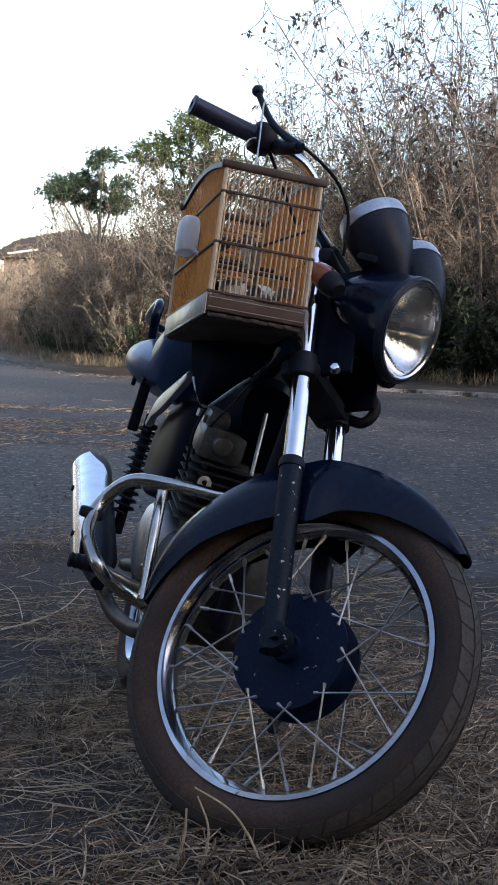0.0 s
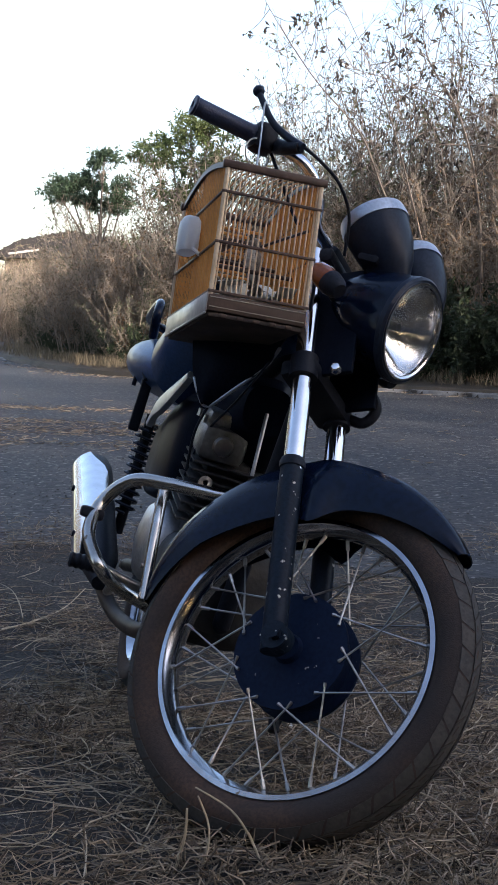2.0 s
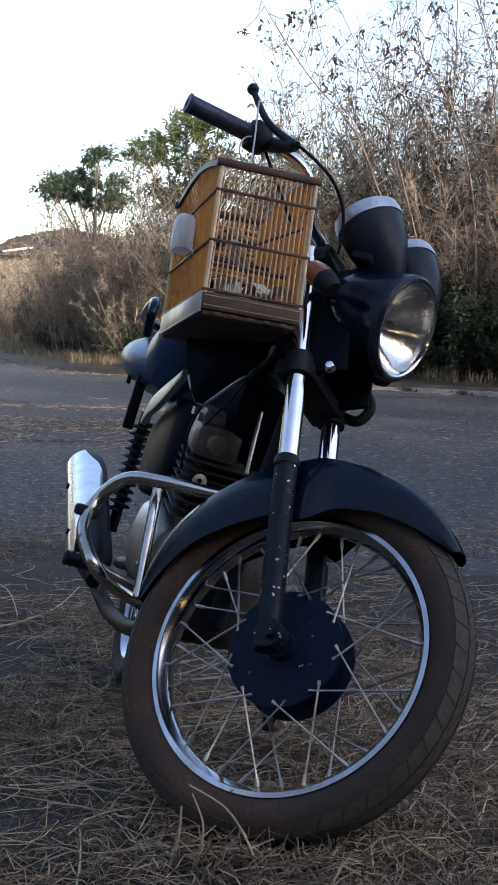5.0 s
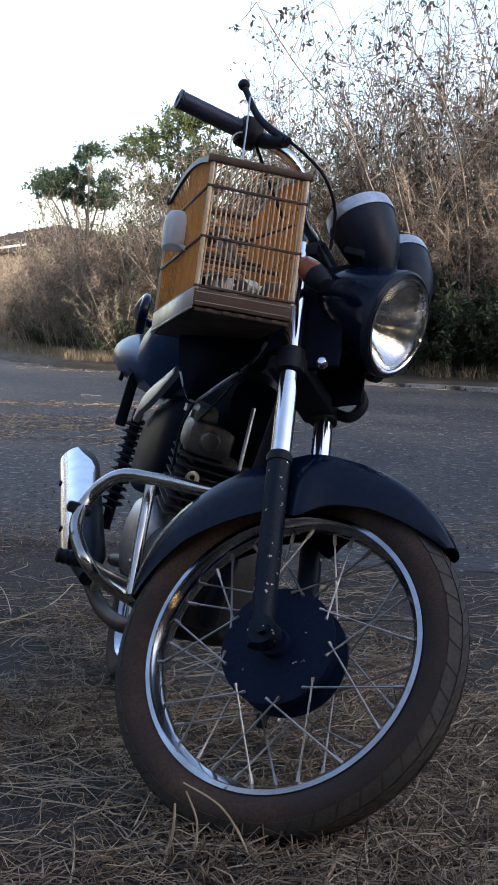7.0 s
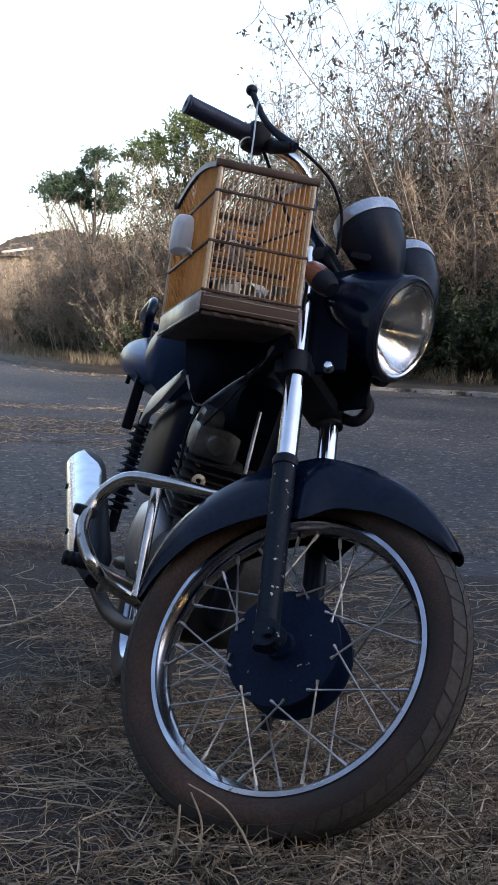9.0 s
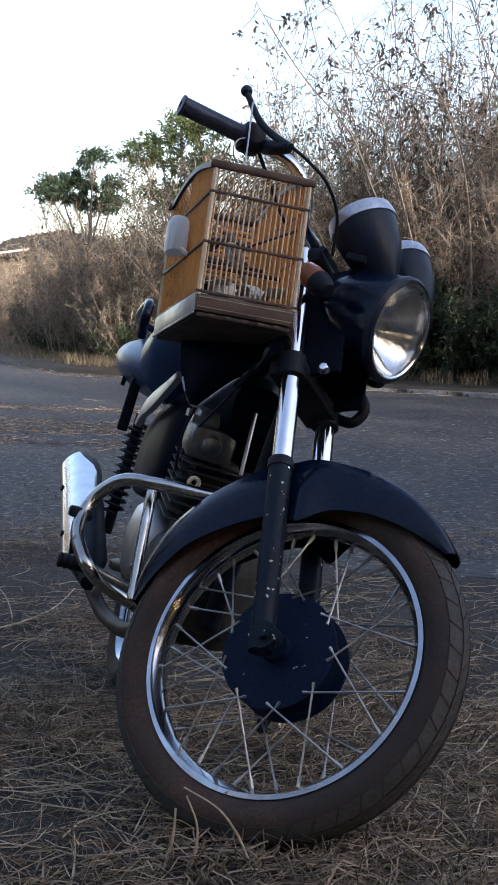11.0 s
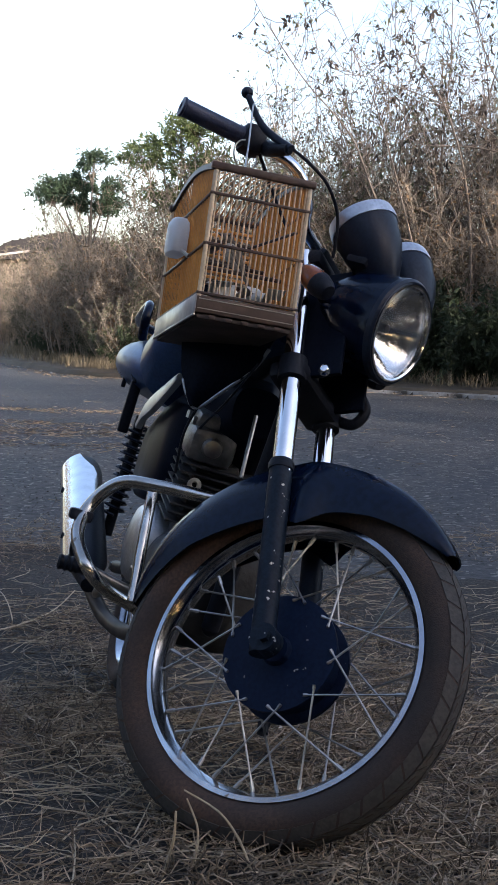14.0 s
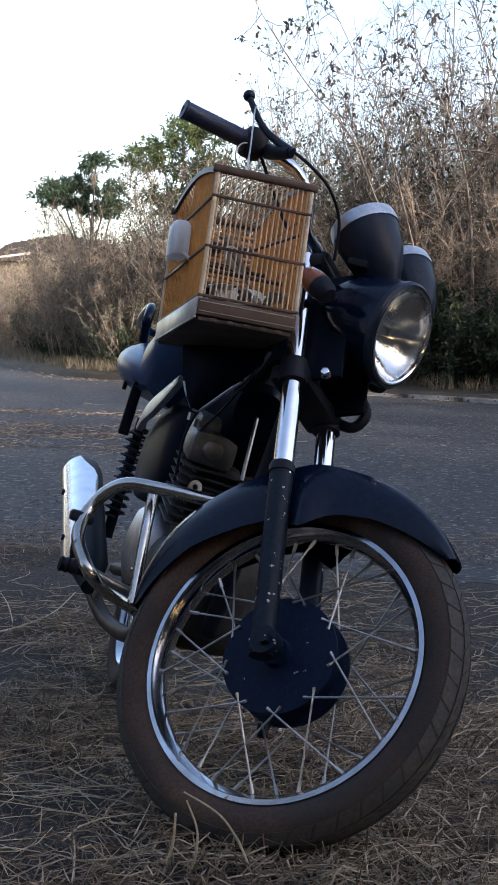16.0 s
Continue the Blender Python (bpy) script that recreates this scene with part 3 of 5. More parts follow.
def handlebar(parent):
    for s in (-1, 1):
        pts = [(-0.395, 0, 1.035), (-0.395, 0.05, 1.035), (-0.4, 0.11, 1.04), (-0.398, 0.15, 1.075), (-0.43, 0.2, 1.105), (-0.5, 0.235, 1.11), (-0.58, 0.325, 1.08)]
        part("handlebar_tube", steered(pipe([(x, s * y, z) for x, y, z in pts], 0.0111, 16, 7)), CHROME, parent, "bent chrome handlebar tube")
        o, i = Vector((-0.6, s * 0.36, 1.071)), Vector((-0.528, s * 0.258, 1.106))
        d = (o - i).normalized()
        prof = [(0.0, 0.0), (0.019, 0.0), (0.0195, 0.004)]
        L = (o - i).length
        prof += [(0.0172 + (0.0004 if k % 2 else 0.0), 0.008 + (L - 0.014) * k / 26) for k in range(27)]
        prof += [(0.0195, L - 0.004), (0.019, L), (0.007, L + 0.001), (0.006, L - 0.006), (0.0, L - 0.006)]
        part("grip", lathe(prof, STEER @ along(i, d), 24), GRIPRUB, parent, "black rubber hand grip")
        box = along(i - d * 0.02, d)
        part("switch_housing", block(0.05, 0.058, 0.048, STEER @ box, 0.014), PLASTIC, parent)
        perch = [i - d * 0.052, Vector((-0.445, s * 0.25, 1.098)), Vector((-0.405, s * 0.262, 1.096))]
        perch = part("lever_perch", steered(pipe(perch, 0.016, 12, 4, 0.011)), PLASTIC, parent)
        tip = Vector((-0.53, s * 0.307, 1.165))
        lv = pipe([(-0.4, s * 0.262, 1.098), (-0.45, s * 0.267, 1.113), (-0.485, s * 0.283, 1.127), tip], 0.0085, 10, 6, 0.006)
        part("lever", steered(lv), SATIN, perch, "curved hand lever with a ball end")
        ball = bmesh.new()
        bmesh.ops.create_uvsphere(ball, u_segments=16, v_segments=10, radius=0.0115)
        ball.transform(Matrix.Translation(tip + Vector((-0.004, -s * 0.0, 0.004))))
        part("lever_ball", steered(ball), SATIN, perch)
    part("bar_clamp", block(0.04, 0.1, 0.05, STEER @ Matrix.Translation((-0.393, 0, 1.02)), 0.01), PLASTIC, parent)
    for pts, r in (([(-0.395, -0.262, 1.098), (-0.36, -0.24, 1.09), (-0.33, -0.2, 1.08), (-0.31, -0.15, 1.05), (-0.3, -0.11, 0.99)], 0.0032),
                   ([(-0.4, 0.262, 1.098), (-0.33, 0.24, 1.08), (-0.27, 0.18, 0.98), (-0.25, 0.1, 0.9)], 0.0038),
                   ([(-0.5, -0.22, 1.1), (-0.42, -0.16, 1.02), (-0.34, -0.12, 0.95), (-0.3, -0.1, 0.86)], 0.0035)):
        part("control_cable", steered(pipe(pts, r, 8, 8)), PLASTIC, parent)


def engine(parent):
    e = part("crankcase", body([(-0.47, -0.02, 0.34, 0.07, 0.08, 0.6), (-0.5, -0.02, 0.34, 0.12, 0.11, 0.6), (-0.85, -0.02, 0.34, 0.125, 0.11, 0.6), (-0.92, -0.02, 0.35, 0.07, 0.07, 0.7)]), FINS, parent, "grimy grey crankcase")
    cover = lathe([(0.0, 0.036), (0.045, 0.034), (0.075, 0.026), (0.088, 0.012), (0.092, 0.0), (0.092, -0.04)], Matrix.Translation((-0.75, -0.135, 0.4)) @ Matrix.Rotation(radians(90), 4, "X"), 40)
    cover.transform(Matrix.Translation((-0.75, 0, 0.4)) @ Matrix.Diagonal((1.25, 1, 1, 1)) @ Matrix.Translation((0.75, 0, -0.4)))
    c = part("clutch_cover", cover, ALU, e, "polished aluminium clutch cover")
    for k in range(6):
        a = 2 * math.pi * k / 6 + 0.3
        part("bolt", pipe([(-0.75 + 0.103 * math.cos(a), -0.14, 0.4 + 0.08 * math.sin(a)), (-0.75 + 0.103 * math.cos(a), -0.158, 0.4 + 0.08 * math.sin(a))], 0.006, 8, 1), STEEL, c)
    up = Matrix.Translation((-0.63, -0.055, 0.44)) @ Matrix.Rotation(radians(12), 4, "Y")
    part("cylinder", block(0.1, 0.1, 0.2, up @ Matrix.Translation((0, 0, 0.08)), 0.02), FINS, e)
    for k in range(8):
        part("fin", block(0.15, 0.16, 0.0045, up @ Matrix.Translation((0, 0, 0.04 + 0.0175 * k)), 0.0015), FINS, e)
    head = part("cylinder_head", block(0.11, 0.1, 0.075, up @ Matrix.Translation((0.012, -0.028, 0.205)), 0.018), DULLALU, e, "grimy aluminium cylinder head")
    part("rocker_cover", block(0.085, 0.08, 0.04, up @ Matrix.Translation((0.01, -0.033, 0.252)), 0.014), DULLALU, head)
    for y in (-0.09, 0.015):
        for x in (-0.03, 0.045):
            part("bolt", pipe([up @ Vector((x, y + 0.01, 0.24)), up @ Vector((x, y + 0.01, 0.256))], 0.007, 6, 1), STEEL, head)
    part("port_cap", lathe([(0.0, 0.01), (0.018, 0.008), (0.022, 0.0), (0.022, -0.006)], up @ Matrix.Translation((0.067, -0.03, 0.205)) @ Matrix.Rotation(radians(90), 4, "Y"), 24), STEEL, head)
    part("guard_strip", pipe([(-0.5, -0.02, 0.715), (-0.48, -0.022, 0.645), (-0.47, -0.022, 0.585)], 0.0042, 8, 4), ALU, parent, "bright alloy strip beside the cylinder")
    part("plug_ring", lathe([(0.006, 0), (0.014, 0), (0.014, 0.012), (0.006, 0.012)], Matrix.Translation((-0.53, -0.1, 0.545)) @ Matrix.Rotation(radians(80), 4, "Y"), 24, True), STEEL, e)


def exhaust(parent):
    x = part("exhaust_pipe", pipe([(-0.53, -0.04, 0.52), (-0.44, -0.06, 0.47), (-0.4, -0.09, 0.35), (-0.5, -0.13, 0.235), (-0.75, -0.165, 0.22), (-0.95, -0.2, 0.27)], 0.017, 14, 8), PIPESTEEL, parent, "browned steel exhaust pipe")
    a, b = Vector((-0.88, -0.212, 0.285)), Vector((-1.5, -0.235, 0.53))
    d = (b - a).normalized()
    m = along(a, d)
    L = (b - a).length
    muf = part("muffler", lathe([(0.0, -0.03), (0.018, -0.03), (0.03, 0.02), (0.046, 0.09), (0.048, L - 0.05), (0.044, L - 0.01), (0.03, L), (0.0, L)], m, 32), PLASTIC, x, "black muffler")
    s = bmesh.new()
    rows = []
    for i in range(15):
        f = i / 14
        row = []
        for j in range(9):
            u = -1 + 2 * j / 8
            ang = radians(u * (12 + 74 * step(0.0, 0.7, f) - 40 * step(0.8, 1.0, f)))
            out = Vector((0.85, -1, 0))
            out = (out - d * out.dot(d)).normalized()
            side = d.cross(out)
            r = 0.064
            row.append(s.verts.new(a + d * (0.02 + (L - 0.06) * f) + out * (r * math.cos(ang)) + side * (r * math.sin(ang))))
        rows.append(row)
    for p, q in zip(rows, rows[1:]):
        for j in range(8):
            s.faces.new((p[j], p[j + 1], q[j + 1], q[j]))
    bmesh.ops.recalc_face_normals(s, faces=s.faces)
    bmesh.ops.solidify(s, geom=s.faces[:], thickness=0.002)
    sh = part("heat_shield", s, CHROME, x, "chromed muffler heat shield")
    for f in (0.3, 0.72):
        p = a + d * (L * f) + Vector((0.02, -0.06, 0))
        part("bolt", pipe([p, p + Vector((0, -0.006, 0))], 0.008, 10, 1), PLASTIC, sh)


def crash_bar(parent):
    g = part("crash_bar", pipe([(-0.27, -0.06, 0.527), (-0.275, -0.11, 0.524), (-0.315, -0.2, 0.52), (-0.35, -0.265, 0.508), (-0.372, -0.305, 0.455), (-0.33, -0.318, 0.395), (-0.27, -0.29, 0.345), (-0.3, -0.245, 0.315), (-0.325, -0.19, 0.297), (-0.38, -0.08, 0.27)], 0.0125, 16, 8), BARSTEEL, parent, "scuffed steel tube crash bar")
    part("strut", pipe([(-0.37, -0.2, 0.515), (-0.32, -0.2, 0.42), (-0.27, -0.195, 0.305)], 0.0105, 12, 5), BARSTEEL, g)
    part("rubber_bumper", block(0.03, 0.045, 0.022, Matrix.Translation((-0.365, -0.318, 0.43)), 0.006), PLASTIC, g)
    peg = part("foot_peg", lathe([(0.0, 0.0), (0.014, 0.0), (0.017, 0.006)] + [(0.017 if k % 2 else 0.0145, 0.01 + 0.006 * k) for k in range(9)] + [(0.017, 0.066), (0.012, 0.07), (0.0, 0.07)], along((-0.6, -0.245, 0.325), (-0.02, -1, -0.02)), 18), PLASTIC, parent, "rubber foot peg")
    part("peg_arm", pipe([(-0.6, -0.13, 0.3), (-0.6, -0.19, 0.31), (-0.6, -0.25, 0.325)], 0.01, 10, 5), STEEL, peg)
    part("brake_pedal", pipe([(-0.62, -0.2, 0.29), (-0.5, -0.235, 0.285), (-0.42, -0.24, 0.31)], 0.007, 10, 5), STEEL, parent)


def bodywork(parent):
    o = -0.065
    tank = part("tank", body([(-0.37, o + 0.05, 0.88, 0.04, 0.03, 0.8), (-0.4, o + 0.04, 0.888, 0.07, 0.042, 0.75), (-0.5, o + 0.02, 0.885, 0.1, 0.055, 0.75), (-0.66, o, 0.885, 0.14, 0.055, 0.8), (-0.8, o, 0.85, 0.163, 0.08, 0.85), (-0.9, o, 0.815, 0.17, 0.11, 0.9), (-0.98, o, 0.81, 0.14, 0.09, 0.95), (-1.03, o, 0.805, 0.08, 0.04, 0.95)], 36), TANKPAINT, parent, "gloss blue-black fuel tank")
    # scoop in front of the tank with a silver lower edge
    bm = bmesh.new()
    rows = []
    for z, (ax, ay), (bx, by) in ((0.93, (-0.47, -0.215), (-0.40, -0.05)), (0.86, (-0.48, -0.215), (-0.36, -0.05)), (0.80, (-0.47, -0.205), (-0.352, -0.07)), (0.765, (-0.46, -0.197), (-0.37, -0.09)),
                                  (0.735, (-0.45, -0.187), (-0.395, -0.115)), (0.71, (-0.44, -0.175), (-0.415, -0.135)), (0.692, (-0.432, -0.156), (-0.428, -0.149))):
        row = []
        for k in range(9):
            f = k / 8
            b = 0.014 * math.sin(math.pi * f)
            row.append(bm.verts.new((ax + (bx - ax) * f + 0.5 * b, ay + (by - ay) * f - 0.85 * b, z)))
        rows.append(row)
    for a, b in zip(rows, rows[1:]):
        for k in range(8):
            bm.faces.new((a[k], a[k + 1], b[k + 1], b[k]))
    bmesh.ops.recalc_face_normals(bm, faces=bm.faces)
    bmesh.ops.solidify(bm, geom=bm.faces[:], thickness=0.006)
    part("tank_scoop", bm, DEEPBLACK, tank, "black air scoop with a silver lower edge")
    part("scoop_trim", pipe([(-0.35, -0.062, 0.83), (-0.358, -0.08, 0.785), (-0.39, -0.117, 0.735), (-0.426, -0.155, 0.689), (-0.436, -0.178, 0.71), (-0.446, -0.192, 0.738)], 0.0036, 10, 6), SILVER, tank)
    part("side_cover", body([(-0.655, -0.1, 0.66, 0.012, 0.03, 0.7), (-0.68, -0.108, 0.645, 0.03, 0.085, 0.6), (-0.75, -0.112, 0.625, 0.042, 0.118, 0.55), (-0.88, -0.117, 0.605, 0.046, 0.115, 0.55), (-1.04, -0.12, 0.59, 0.04, 0.095, 0.6), (-1.08, -0.12, 0.59, 0.015, 0.06, 0.7)]), DEEPBLACK, parent, "blue-black side cover")
    part("airbox", body([(-0.5, -0.02, 0.72, 0.05, 0.05, 0.7), (-0.58, -0.03, 0.7, 0.085, 0.1, 0.6), (-0.8, -0.03, 0.66, 0.09, 0.13, 0.6), (-0.98, -0.03, 0.64, 0.085, 0.13, 0.6), (-1.05, -0.03, 0.64, 0.05, 0.08, 0.7)], 24), DEEPBLACK, parent, "black air box under the tank")
    trim = bmesh.new()
    edge = spline([(-0.6, -0.176, 0.757), (-0.75, -0.18, 0.727), (-0.86, -0.183, 0.706), (-0.95, -0.184, 0.69), (-1.02, -0.182, 0.66)], 6)
    rings = []
    for k, p in enumerate(edge):
        w = 0.01 + 0.03 * math.sin(math.pi * min(1, (k + 1) / len(edge) * 0.95))
        rings.append([p + Vector((0, -0.006, w * 0.5)), p + Vector((0, -0.009, 0)), p + Vector((0, -0.006, -w * 0.5)), p + Vector((0, 0.008, -w * 0.5)), p + Vector((0, 0.008, w * 0.5))])
    part("side_trim", loft(rings, trim), SILVER, parent, "silver side trim")
    part("seat", body([(-0.98, o, 0.85, 0.08, 0.03, 0.7), (-1.05, o, 0.845, 0.115, 0.045, 0.65), (-1.25, o, 0.85, 0.125, 0.045, 0.6), (-1.5, o, 0.885, 0.12, 0.045, 0.6), (-1.62, o, 0.9, 0.08, 0.03, 0.7)], 32), LEATHER, parent, "black vinyl seat")
    part("tail", body([(-1.02, o, 0.78, 0.09, 0.035, 0.8), (-1.12, o, 0.805, 0.14, 0.055, 0.85), (-1.3, o, 0.83, 0.175, 0.088, 0.95), (-1.42, o, 0.845, 0.178, 0.085, 0.95), (-1.58, o, 0.87, 0.14, 0.06, 0.85), (-1.75, o, 0.88, 0.08, 0.04, 0.9), (-1.82, o, 0.89, 0.03, 0.015, 1.0)], 32), TANKPAINT, parent, "gloss blue-black tail fairing")
    rail = [(-1.28, -0.205, 0.9), (-1.22, -0.215, 0.94), (-1.27, -0.21, 0.985), (-1.45, -0.205, 0.985), (-1.62, -0.19, 0.985), (-1.72, -0.14, 0.985), (-1.74, -0.065, 0.985), (-1.72, 0.01, 0.985), (-1.62, 0.06, 0.985), (-1.3, 0.075, 0.97), (-1.28, 0.075, 0.9)]
    r = part("grab_rail", pipe(rail, 0.0125, 12, 6), PAINT, parent, "black tube grab rail")
    part("rail_mount", pipe([(-1.28, -0.205, 0.9), (-1.4, -0.19, 0.925), (-1.62, -0.17, 0.96)], 0.01, 10, 5), PAINT, r)
    part("helmet_hook", pipe([(-1.19, -0.2, 0.775), (-1.22, -0.212, 0.8), (-1.3, -0.214, 0.795), (-1.32, -0.214, 0.765)], 0.006, 10, 6), PLASTIC, parent)
    part("mud_flap", block(0.02, 0.028, 0.14, Matrix.Translation((-1.25, -0.19, 0.715)) @ Matrix.Rotation(radians(8), 4, "Y"), 0.005), PLASTIC, parent)
    # rear shock absorbers
    for y in (-0.15, 0.12):
        a, b = Vector((-1.27, y, 0.7)), Vector((-1.3, y, 0.38))
        sh = part("shock_absorber", pipe([a, b], 0.014, 12, 1), PLASTIC, parent)
        coil = [a.lerp(b, 0.08 + 0.75 * k / 96) + Vector((0.025 * math.cos(2 * math.pi * k / 8), 0.025 * math.sin(2 * math.pi * k / 8), 0)) for k in range(97)]
        part("spring", pipe(coil, 0.0042, 6, 1), SATIN, sh, "dark coil spring")
    # frame
    for pts, r_ in (([(-0.3, 0, 0.92), (-0.32, 0, 0.75), (-0.42, 0, 0.45), (-0.47, 0, 0.28)], 0.019), ([(-0.32, 0, 0.9), (-0.7, -0.03, 0.78), (-1.1, -0.05, 0.74), (-1.6, -0.06, 0.84)], 0.018),
                    ([(-0.47, 0, 0.28), (-0.75, 0, 0.22), (-0.95, 0, 0.3), (-1.0, -0.03, 0.72)], 0.017)):
        part("frame_tube", pipe(pts, r_, 12, 6), PLASTIC, parent)
    for y in (-0.1, 0.1):
        part("swingarm", pipe([(-0.93, y, 0.33), (-1.33, y, 0.305)], 0.017, 12, 1), PLASTIC, parent)
    part("rear_axle", pipe([(-1.315, -0.12, 0.305), (-1.315, 0.12, 0.305)], 0.01, 10, 1), STEEL, parent)
    st = part("side_stand", pipe([(-0.68, 0.11, 0.25), (-0.66, 0.2, 0.15), (-0.64, 0.25, 0.085)], 0.01, 10, 4), STEEL, parent)
    part("stand_foot", block(0.06, 0.03, 0.008, Matrix.Translation((-0.64, 0.252, 0.078)) @ Matrix.Rotation(radians(16), 4, "X"), 0.002), STEEL, st)
    part("cable", pipe([(-0.3, -0.085, 0.79), (-0.42, -0.1, 0.72), (-0.55, -0.125, 0.64), (-0.62, -0.13, 0.55)], 0.0026, 8, 6), SATIN, parent)
    part("cable", pipe([(-0.5, -0.14, 0.7), (-0.52, -0.15, 0.64), (-0.55, -0.14, 0.56)], 0.003, 8, 6), PLASTIC, parent)
    part("cable_guide", steered(pipe([(-0.25, 0.08, 0.85), (-0.2, 0.1, 0.815), (-0.205, 0.1, 0.775), (-0.25, 0.09, 0.77)], 0.011, 10, 6)), PLASTIC, parent)


def motorcycle():
    b = tagged(new("motorcycle"), "black motorcycle on its stand, front wheel turned, on the straw verge", "motorcycle")
    b.matrix_world = BIKE
    wheel(b, "front_wheel", (0, 0, 0.305), STEER, 0.1)
    wheel(b, "rear_wheel", (-1.315, 0, 0.305), Matrix(), 0.085)
    fender(b)
    fork(b)
    headlight(b)
    gauges(b)
    signal(b)
    handlebar(b)
    engine(b)
    exhaust(b)
    crash_bar(b)
    bodywork(b)
    return b


motorcycle()


# ---- birdcage: x along its narrow end, y along its long side, z up ----
CAGE = Matrix(((0.9583, -0.2596, 0.1199, -0.0799), (0.2386, 0.957, 0.1652, 2.2107), (-0.1576, -0.1297, 0.9789, 0.8199), (0, 0, 0, 1)))
CW, CL, CH = 0.18, 0.36, 0.272


def roof_at(v):
    """Height of the arched roof along the long side."""
    return CH + 0.028 * math.sin(math.pi * min(1, max(0, v / CL))) - 0.002


def birdcage():
    c = tagged(new("birdcage"), "arched bamboo birdcage with dark wooden tray, hung from the handlebar", "birdcage")
    c.matrix_world = CAGE
    T = Matrix.Translation
    tray = part("tray", block(CW, CL, 0.03, T((CW / 2, CL / 2, 0.027)), 0.002), DARKWOOD, c, "dark varnished tray with pale inlay lines")
    part("tray_floor", block(CW - 0.008, CL - 0.008, 0.008, T((CW / 2, CL / 2, 0.006)), 0.002), UNDERWOOD, tray)
    for z in (0.019, 0.036):
        part("inlay", block(CW - 0.006, 0.002, 0.0014, T((CW / 2, -0.0003, z)), 0), INLAY, tray)
    part("pale_side", block(0.003, CL - 0.004, 0.034, T((-0.001, CL / 2, 0.027)), 0.001), PALEBOARD, tray, "pale thin board on the tray side")
    part("side_strip", block(0.004, CL, 0.004, T((-0.002, CL / 2, 0.007)), 0.001), PALEBOARD, tray)
    for k in range(5):
        part("clip", block(0.012, 0.004, 0.006, T((0.03 + 0.03 * k, -0.001, 0.006)), 0.001), DARKWOOD, tray)
    for x in (0.003, CW - 0.003):
        for y in (0.003, CL - 0.003):
            part("corner_post", pipe([(x, y, 0.04), (x, y, CH - 0.002)], 0.0044, 8, 1), POSTWOOD, c)
    for z in (0.046, 0.134, 0.224):
        for y in (0.001, CL - 0.001):
            part("cross_rail", block(CW + 0.006, 0.005, 0.005, T((CW / 2, y, z)), 0.001), DARKWOOD, c)
        for x in (0.001, CW - 0.001):
            part("cross_rail", block(0.005, CL + 0.004, 0.005, T((x, CL / 2, z)), 0.001), DARKWOOD, c)
    for y in (0.002, CL - 0.002):
        part("top_beam", block(CW + 0.014, 0.012, 0.014, T((CW / 2, y, CH + 0.001)), 0.003), DARKWOOD, c, "dark top beam")
    for x in (0.001, CW - 0.001):
        pts = [(x, CL * k / 14, roof_at(CL * k / 14)) for k in range(15)]
        rings = [[Vector(p) + Vector(q) for q in ((-0.004, 0, -0.005), (0.004, 0, -0.005), (0.004, 0, 0.005), (-0.004, 0, 0.005))] for p in pts]
        part("roof_arch", loft(rings), SATIN, c, "curved dark roof edge")
    nb = 19
    for k in range(1, nb):
        x = CW * k / nb
        for y in (0.003, CL - 0.003):
            part("bar", pipe([(x, y, 0.04), (x + 0.0008 * math.sin(k * 7.0), y, 0.14), (x, y, CH)], 0.0015 if y < 0.1 else 0.0017, 6, 1), POSTWOOD if y < 0.1 else BAMBOO, c)
    nl = 24
    for k in range(1, nl):
        y = CL * k / nl
        for x in (0.003, CW - 0.003):
            r = 0.0025 if x > 0.1 else (0.0024 if y < 0.19 else 0.0011)
            part("bar", pipe([(x, y, 0.04), (x, y + 0.0008 * math.sin(k * 5.0), 0.14), (x, y, roof_at(y))], r, 6, 1), BAMBOO, c)
    for k in range(19):
        z = 0.052 + 0.0108 * k
        part("back_slat", block(CW - 0.012, 0.003, 0.0062, T((CW / 2, CL - 0.009, z)) @ Matrix.Rotation(0.02 * math.sin(k * 4.1), 4, "Y"), 0.001), BAMBOO if k % 4 else DARKWOOD, c)
    for k in range(1, 15):
        x = CW * k / 15
        part("roof_bar", pipe([(x, CL * j / 10, roof_at(CL * j / 10) + 0.001) for j in range(11)], 0.0016, 6, 1), BAMBOO, c)
    for v, z, x0, x1 in ((0.11, 0.115, 0.004, CW - 0.004), (0.25, 0.155, 0.004, CW - 0.004)):
        part("perch", pipe([(x0, v, z), (x1, v, z)], 0.0042, 10, 1), DARKWOOD, c, "dark wooden perch")
    part("perch", pipe([(CW - 0.01, 0.03, 0.19), (CW - 0.05, 0.33, 0.2)], 0.003, 8, 1), DARKWOOD, c)
    part("shelf", block(0.07, 0.05, 0.006, T((0.06, CL - 0.04, 0.2)), 0.002), DARKWOOD, c)
    return c


birdcage()


def on_cage(x, y, z, rx=0, ry=0, rz=0):
    return CAGE @ pose(x, y, z, rx, ry, rz)


